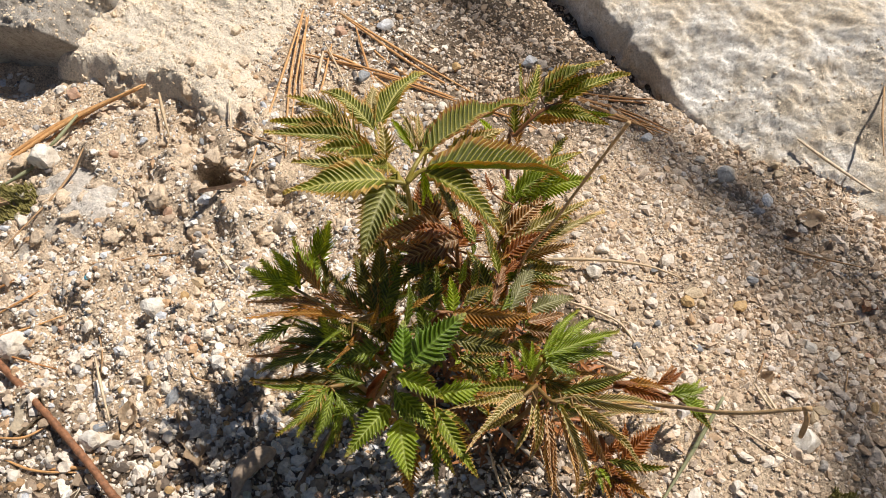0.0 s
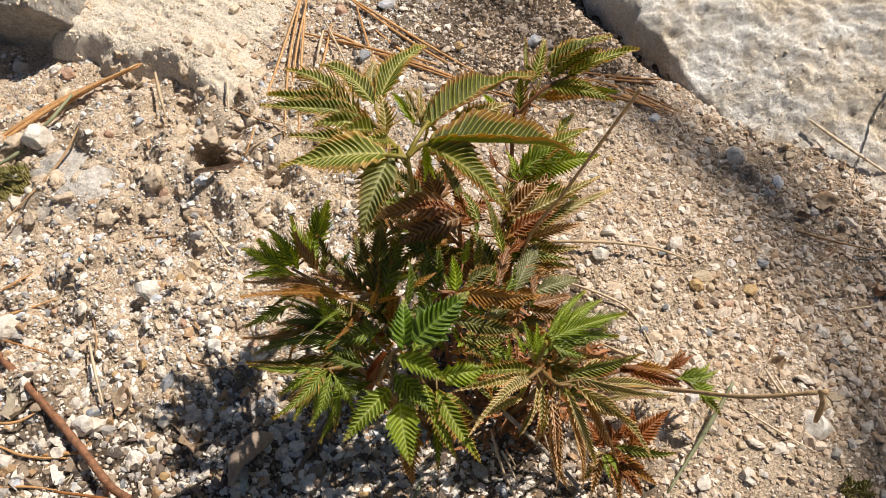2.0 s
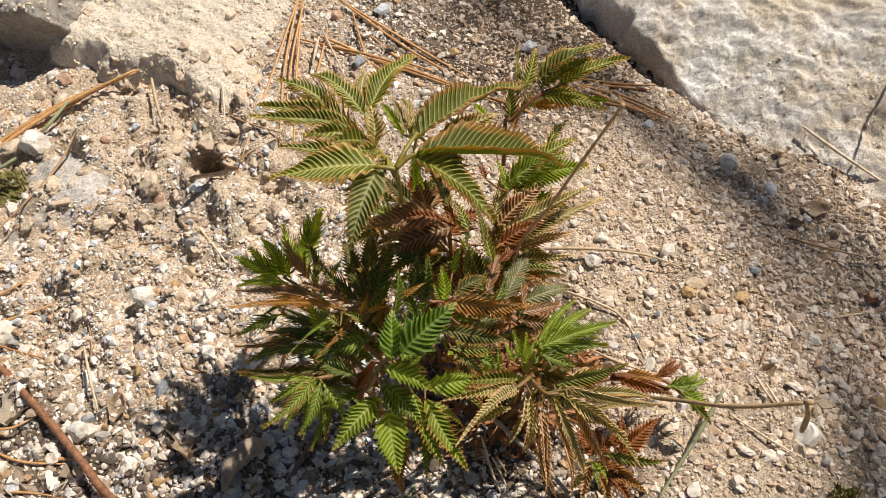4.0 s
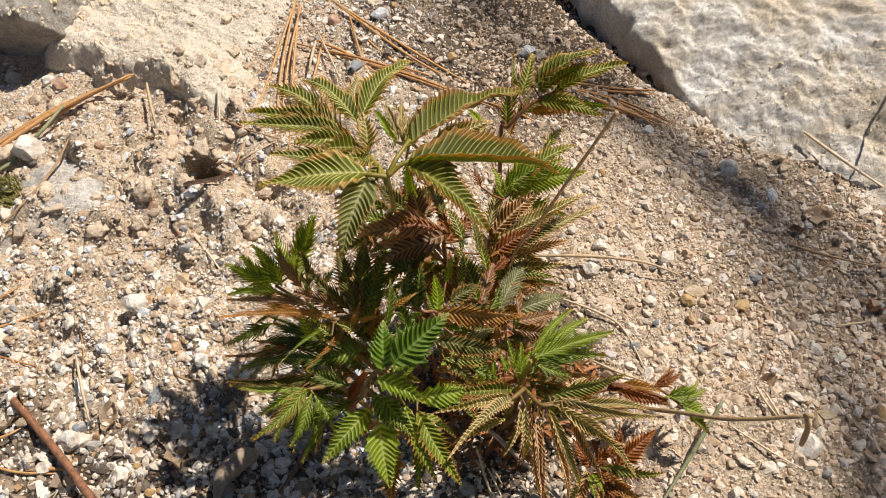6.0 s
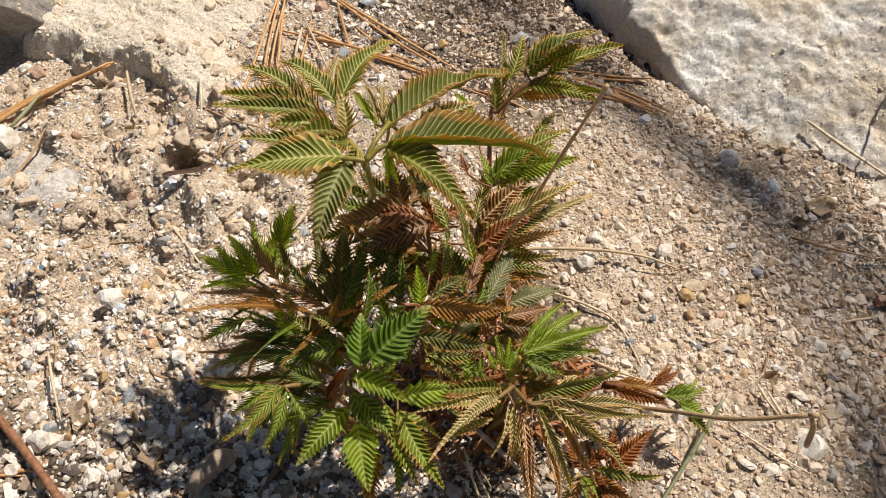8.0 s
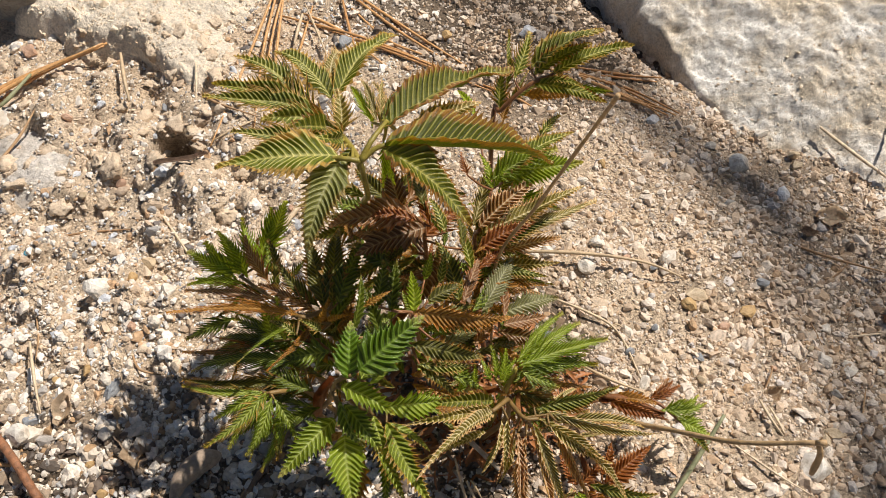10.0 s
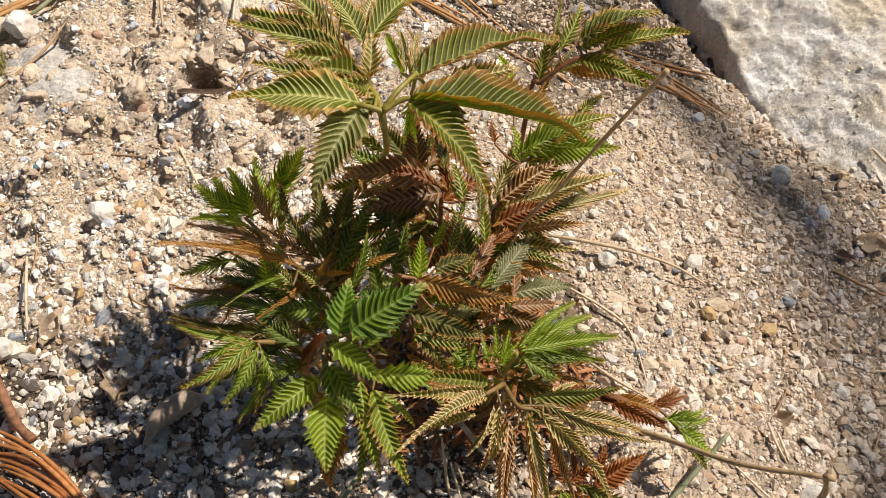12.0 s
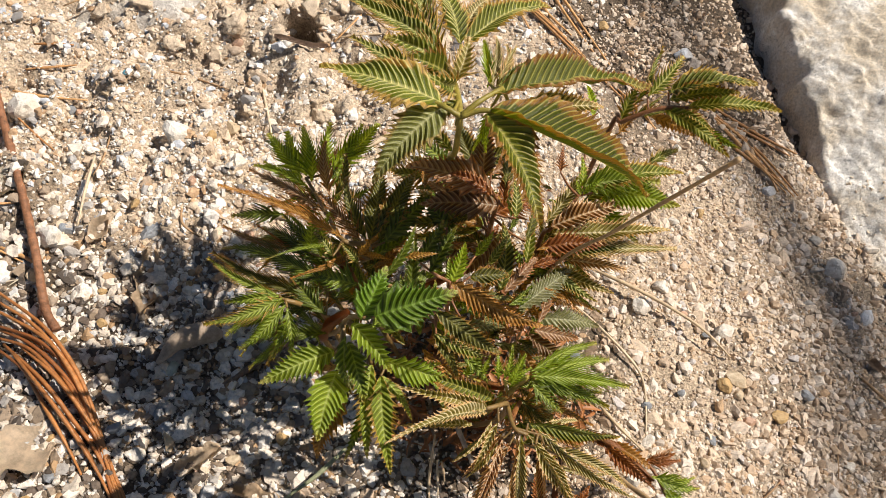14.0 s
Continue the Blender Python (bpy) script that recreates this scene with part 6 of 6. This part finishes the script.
stone(-0.0528, -0.1054, 0.0021, 0.0017, "white")
stone(-0.0680, -0.0881, 0.0023, 0.0017, "white")
stone(-0.1565, -0.0544, 0.0033, 0.0024, "white")
stone(-0.1815, -0.0018, 0.0037, 0.0031, "white")
stone(-0.0848, -0.0291, 0.0036, 0.0023, "white")
stone(-0.1976, 0.0833, 0.0044, 0.0038, "white")
stone(-0.1880, 0.0841, 0.0031, 0.0028, "white")
stone(0.1171, -0.0282, 0.0043, 0.0029, "tan")
stone(0.1125, -0.0327, 0.0028, 0.0028, "orange")
stone(0.1174, -0.0349, 0.0021, 0.0021, "tan")
stone(0.0865, -0.0636, 0.0025, 0.0029, "white")
stone(0.0750, -0.0101, 0.0038, 0.0033, "white")
stone(0.1656, -0.0468, 0.0029, 0.0022, "white")
stone(0.1231, 0.0668, 0.0035, 0.0024, "blue")
stone(0.1462, 0.0508, 0.0032, 0.0024, "grey")
stone(0.0823, 0.0011, 0.0034, 0.0029, "white")
stone(0.0718, 0.0120, 0.0029, 0.0024, "white")
stone(0.1443, 0.0158, 0.0026, 0.0021, "grey")
stone(0.0476, -0.0150, 0.0036, 0.0023, "white")
stone(-0.0236, 0.1809, 0.0047, 0.0040, "pink")
stone(-0.0268, 0.1817, 0.0034, 0.0027, "white")
stone(0.0203, 0.0881, 0.0029, 0.0024, "white")
stone(0.0690, -0.0133, 0.0021, 0.0021, "white")
stone(0.1531, -0.0919, 0.0032, 0.0018, "tan")
stone(0.1669, -0.0673, 0.0029, 0.0024, "white")
stone(0.1422, -0.1144, 0.0027, 0.0022, "grey")
stone(0.1063, -0.1057, 0.0020, 0.0017, "tan")
hanging = bmesh.new()
tube(hanging, curve_through([(0.1052, -0.1244, 0.0921), (0.1066, -0.1262, 0.0870), (0.1058, -0.1283, 0.0790)], 5), [0.0006, 0.0007, 0.0008, 0.0008, 0.00085, 0.0009, 0.0009, 0.00095, 0.00095, 0.0009, 0.0007], 8)
tagged(part("broken_stalk", hanging, DEAD_STALK), "snapped brown end hanging from a dead stalk", "stalk")

scrap(-0.1815, -0.0300, 0.019, 0.013, 65, 41, "pale cupped scrap of a dead leaf beside the stick", 1, 0.35, LITTER["thread"])
scrap(-0.1110, -0.0550, 0.028, 0.009, 105, 3, "pale curled scrap of a dead leaf on gravel")
scrap(-0.1242, -0.1262, 0.032, 0.018, 60, 8, "tan torn oak leaf fragment on the ground", 2, 0.2)
scrap(-0.0658, -0.1144, 0.018, 0.007, 40, 5, "pale splintered scrap of a dead leaf", 3, 0.6)
scrap(0.1852, 0.0028, 0.012, 0.008, -30, 11, "pale tan curled scrap beside the granite boulder", 1, 0.3)
scrap(0.1750, -0.0037, 0.010, 0.005, -15, 14, "dark brown bark flake on the gravel", 1, 0.3, LITTER["stick2"])
scrap(0.1323, -0.0745, 0.009, 0.005, 20, 17, "small tan leaf scrap on the sand", 1, 0.4)
scrap(-0.0429, -0.1210, 0.016, 0.006, 10, 21, "pale curled scrap of a dead leaf", 2, 0.9)
scrap(-0.1380, -0.0391, 0.012, 0.007, 70, 23, "brownish scrap of bark on the gravel", 1, 0.4)
scrap(-0.0918, 0.0712, 0.024, 0.0035, 25, 27, "dark brown shrivelled leaf on the sand", 1, 0.4, LITTER["stick2"])
scrap(0.1864, -0.0138, 0.009, 0.005, 50, 29, "grey shrivelled leaf on the gravel", 1, 0.4, LITTER["greystick"])
scrap(0.195, -0.045, 0.011, 0.006, 30, 33, "rust-brown dead leaf on the gravel", 2, 0.4, LITTER["stick"])


def seed_pod():
    bm = bmesh.new()
    pts = curve_through([(-0.0750, -0.0675, 0.0030), (-0.0825, -0.0700, 0.0048), (-0.0895, -0.0755, 0.0042), (-0.0935, -0.0850, 0.0020)], 8)
    n = len(pts) - 1
    tube(bm, pts, [0.0008 + 0.0034 * max(0.0, math.sin(math.pi * (i / n) ** 0.75)) ** 0.8 for i in range(n + 1)], 16)
    for v in bm.verts:
        v.co += Vector((0, 0, 1)) * (0.0012 * noise.noise(v.co * 200) + 0.0005 * noise.noise(v.co * 700))
    return tagged(part("seed_pod", bm, POD), "grey-brown felty curved seed pod on gravel", "seed pod")


seed_pod()

chip = part("plastic_chip", shaped_stone(0.0017, 0.0013, 0.0008, 5, 2), litter_material("blue_plastic", (0.10, 0.42, 0.60), (0.09, 0.38, 0.55), 600, 0.4))
chip.matrix_world = pose(-0.1567, 0.0323, float(ground_height(-0.1567, 0.0323)) + 0.0012)
tagged(chip, "tiny bright blue plastic chip on the sand", "chip")


def moss_patch(x, y, radius, count, seed, label):
    rng = random.Random(seed)
    bm = bmesh.new()
    for _ in range(count):
        a, r = rng.uniform(0, 6.28), radius * rng.random() ** 0.5
        px, py = x + r * math.cos(a), y + r * math.sin(a) * 0.8
        z = float(ground_height(px, py)) - 0.0005
        p = Vector((px, py, z))
        q = p + Vector((rng.uniform(-1, 1) * 0.002, rng.uniform(-1, 1) * 0.002, rng.uniform(0.003, 0.006)))
        tube(bm, [p, (p + q) / 2 + Vector((0.0004, 0, 0)), q], [0.0006, 0.0005, 0.0001], 3, False)
    return tagged(part("moss", bm, MOSS), label, "moss", kind="stuff")


moss_patch(-0.2044, 0.0957, 0.014, 650, 3, "olive green moss patch on the sand")
moss_patch(0.1435, -0.1300, 0.006, 120, 4, "small green moss tuft on the gravel")


# ---- gravel ----
def coarse(x, y):
    """How stony the soil is, from 0 (fine sand) to 1."""
    left = smooth(0.02, -0.06, x)
    low = smooth(0.02, -0.06, y)
    right = smooth(0.11, 0.16, x)
    return np.clip(0.22 + 0.50 * left * (0.18 + 0.82 * low) + 0.15 * low + 0.22 * right, 0, 1)


def gravel_field(name, count, low, high, detail, seed, sink, spread, label, dull=False, cover=None):
    rng = np.random.default_rng(seed)
    ball = bmesh.new()
    bmesh.ops.create_icosphere(ball, subdivisions=detail, radius=1)
    shape = np.array([v.co[:] for v in ball.verts])
    faces = np.array([[v.index for v in f.verts] for f in ball.faces])
    ball.free()
    x = rng.uniform(spread[0], spread[1], count * 3)
    y = rng.uniform(spread[2], spread[3], count * 3)
    crust = smooth(0.02, -0.07, x) * smooth(0.03, 0.08, y)
    keep = rng.random(count * 3) < (0.55 + 0.45 * coarse(x, y)) * (0.45 + 0.8 * value_noise(x, y, 0.03, 9)) * (1 - 0.62 * crust * (cover is None))
    x, y = x[keep][:count], y[keep][:count]
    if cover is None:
        # dull stones follow the ground's dark soil and painted shade
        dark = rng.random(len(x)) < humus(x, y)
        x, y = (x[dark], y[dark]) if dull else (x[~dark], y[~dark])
    z = ground_height(x, y)
    hits = [max([h.z for h in (top.ray_cast(Vector((p, q, 1)), Vector((0, 0, -1)))[0] for top in tops) if h is not None], default=-1.0) for p, q in zip(x, y)]
    rock = np.array(hits)
    bare = (rock < z + 0.0005) if cover is None else (rock > z - 0.001)
    x, y, z = x[bare], y[bare], np.maximum(z, rock)[bare]
    n = len(x)
    size = low + (high - low) * rng.random(n) ** 2.3 * (0.30 + 0.70 * coarse(x, y))
    q = rng.normal(size=(n, 4))
    q /= np.linalg.norm(q, axis=1, keepdims=True)
    w, a, b, c = q.T
    turn = np.stack([1 - 2 * (b * b + c * c), 2 * (a * b - w * c), 2 * (a * c + w * b), 2 * (a * b + w * c), 1 - 2 * (a * a + c * c), 2 * (b * c - w * a),
                     2 * (a * c - w * b), 2 * (b * c + w * a), 1 - 2 * (a * a + b * b)], -1).reshape(n, 3, 3)
    stretch = rng.uniform(0.55, 1.3, (n, 1, 3))
    body = shape[None] * (1 + rng.uniform(-0.30, 0.30, (n, len(shape), 1)))
    for _ in range(3 + detail):
        way = rng.normal(size=(n, 1, 3))
        way /= np.linalg.norm(way, axis=2, keepdims=True)
        over = np.maximum((body * way).sum(2, keepdims=True) - rng.uniform(0.35, 0.8, (n, 1, 1)), 0)
        body = body - way * over
    co = np.einsum("nij,nvj->nvi", turn, body * stretch) * (size * 0.58)[:, None, None]
    co[:, :, 2] *= 0.8
    co += np.stack([x, y, z + size * sink], -1)[:, None]
    tris = (faces[None] + (np.arange(n) * len(shape))[:, None, None]).reshape(-1, 3)
    me = bpy.data.meshes.new(name)
    co = co.reshape(-1, 3)
    me.vertices.add(len(co))
    me.vertices.foreach_set("co", co.ravel())
    me.loops.add(tris.size)
    me.loops.foreach_set("vertex_index", tris.ravel().astype(np.int32))
    me.polygons.add(len(tris))
    me.polygons.foreach_set("loop_start", np.arange(0, tris.size, 3, dtype=np.int32))
    me.update(calc_edges=True)
    if cover is None:
        loam = me.attributes.new("sandy", "FLOAT", "POINT")
        loam.data.foreach_set("value", np.repeat(smooth(0.0, 0.06, x), len(shape)).astype(np.float32))
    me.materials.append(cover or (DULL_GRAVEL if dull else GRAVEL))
    me.shade_flat()
    return tagged(new(name, me), label, "gravel", kind="stuff")


NEAR = (-0.255, 0.29, -0.165, 0.30)
gravel_field("gravel", 38000, 0.0014, 0.0060, 1, 21, 0.06, NEAR, "coarse mixed granite gravel over the sand")
gravel_field("gravel", 4200, 0.0036, 0.0080, 2, 23, 0.02, NEAR, "larger angular granite gravel over the sand")
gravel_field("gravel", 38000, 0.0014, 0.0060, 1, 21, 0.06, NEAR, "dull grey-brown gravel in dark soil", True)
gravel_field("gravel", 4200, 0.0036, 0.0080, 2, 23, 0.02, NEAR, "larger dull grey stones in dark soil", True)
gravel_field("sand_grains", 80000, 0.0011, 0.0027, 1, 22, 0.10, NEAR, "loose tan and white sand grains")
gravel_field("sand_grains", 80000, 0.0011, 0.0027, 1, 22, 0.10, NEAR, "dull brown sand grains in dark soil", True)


gravel_field("soil_crumbs", 9000, 0.0010, 0.0042, 1, 41, -0.12, (-0.215, -0.02, 0.12, 0.36), "tan soil crumbs caked onto the low boulder", cover=CRUMB)
gravel_field("soil_crumbs", 1100, 0.0010, 0.0028, 1, 43, 0.0, (0.13, 0.30, -0.06, 0.085), "tan grit washed onto the granite boulder's foot", cover=CRUMB)
gravel_field("soil_crumbs", 300, 0.0020, 0.0085, 2, 44, 0.0, (-0.215, -0.02, 0.12, 0.36), "tan clods stuck on the low boulder", cover=CRUMB)


def clods():
    """Lumps of caked soil between the low boulder and the plant."""
    rng = random.Random(52)
    meshes = []
    for n in range(9):
        bm = shaped_stone(1, rng.uniform(0.7, 1), rng.uniform(0.5, 0.8), 300 + n, 3)
        for v in bm.verts:
            v.co *= 1 + 0.30 * noise.noise(v.co * 2.5 + Vector((n, 0, 0))) + 0.34 * noise.noise(v.co * 5 + Vector((n, 3, 0))) + 0.22 * noise.noise(v.co * 11)
            v.co *= 0.004
        me = bpy.data.meshes.new("clod")
        bm.to_mesh(me)
        bm.free()
        me.materials.append(CLOD)
        me.shade_smooth()
        meshes.append(me)

    def crumble(x, y, r, lift=-0.25):
        ob = new("clod", rng.choice(meshes))
        ob.parent = ground
        ob.matrix_world = pose(x, y, support(x, y) + lift * r, rng.uniform(-30, 30), rng.uniform(-30, 30), rng.uniform(0, 360)) @ Matrix.Scale(r / 0.004, 4)

    for x, y, r in ((-0.0895, 0.0955, 0.0070), (-0.0965, 0.1005, 0.0075), (-0.0865, 0.0875, 0.0055), (-0.1050, 0.1010, 0.0060)):
        crumble(x, y, 0.7 * r, 0.0)                      # the burrow's brow
    for _ in range(260):
        x, y = rng.uniform(-0.22, -0.015), rng.uniform(0.005, 0.17)
        r = 0.0026 + 0.0048 * rng.random() ** 2
        if rng.random() > float(smooth(0.0, -0.06, x) * smooth(0.0, 0.04, y)) or abs(x + 0.1000) + abs(y - 0.0900) < 0.017:
            continue
        crumble(x, y, r)


clods()


def loose_stones():
    """The nearest stones of the gravel, each one by itself."""
    rng = random.Random(31)
    names = ["white", "tan", "white", "grey", "tan", "white", "orange", "slate", "pink", "white"]
    meshes = []
    for n in range(30):
        r = rng.uniform(0.8, 1.2)
        bm = shaped_stone(r, rng.uniform(0.6, 1.0), rng.uniform(0.5, 0.8), 100 + n, 2)
        bmesh.ops.scale(bm, vec=(0.003, 0.003, 0.003), verts=bm.verts[:])
        me = bpy.data.meshes.new("stone")
        bm.to_mesh(me)
        bm.free()
        me.materials.append(STONES[names[n % 10]])
        me.shade_flat()
        meshes.append(me)
    made = 0
    while made < 280:
        x, y = rng.uniform(-0.20, 0.19), rng.uniform(-0.15, 0.14)
        if rng.random() > float(coarse(x, y)) ** 1.5:
            continue
        r = 0.0019 + 0.0022 * rng.random() ** 2
        ob = new("stone", rng.choice(meshes))
        ob.parent = ground
        ob.matrix_world = pose(x, y, float(ground_height(x, y)) + 0.35 * r, rng.uniform(-40, 40), rng.uniform(-40, 40), rng.uniform(0, 360)) @ Matrix.Scale(r / 0.003, 4)
        made += 1


loose_stones()
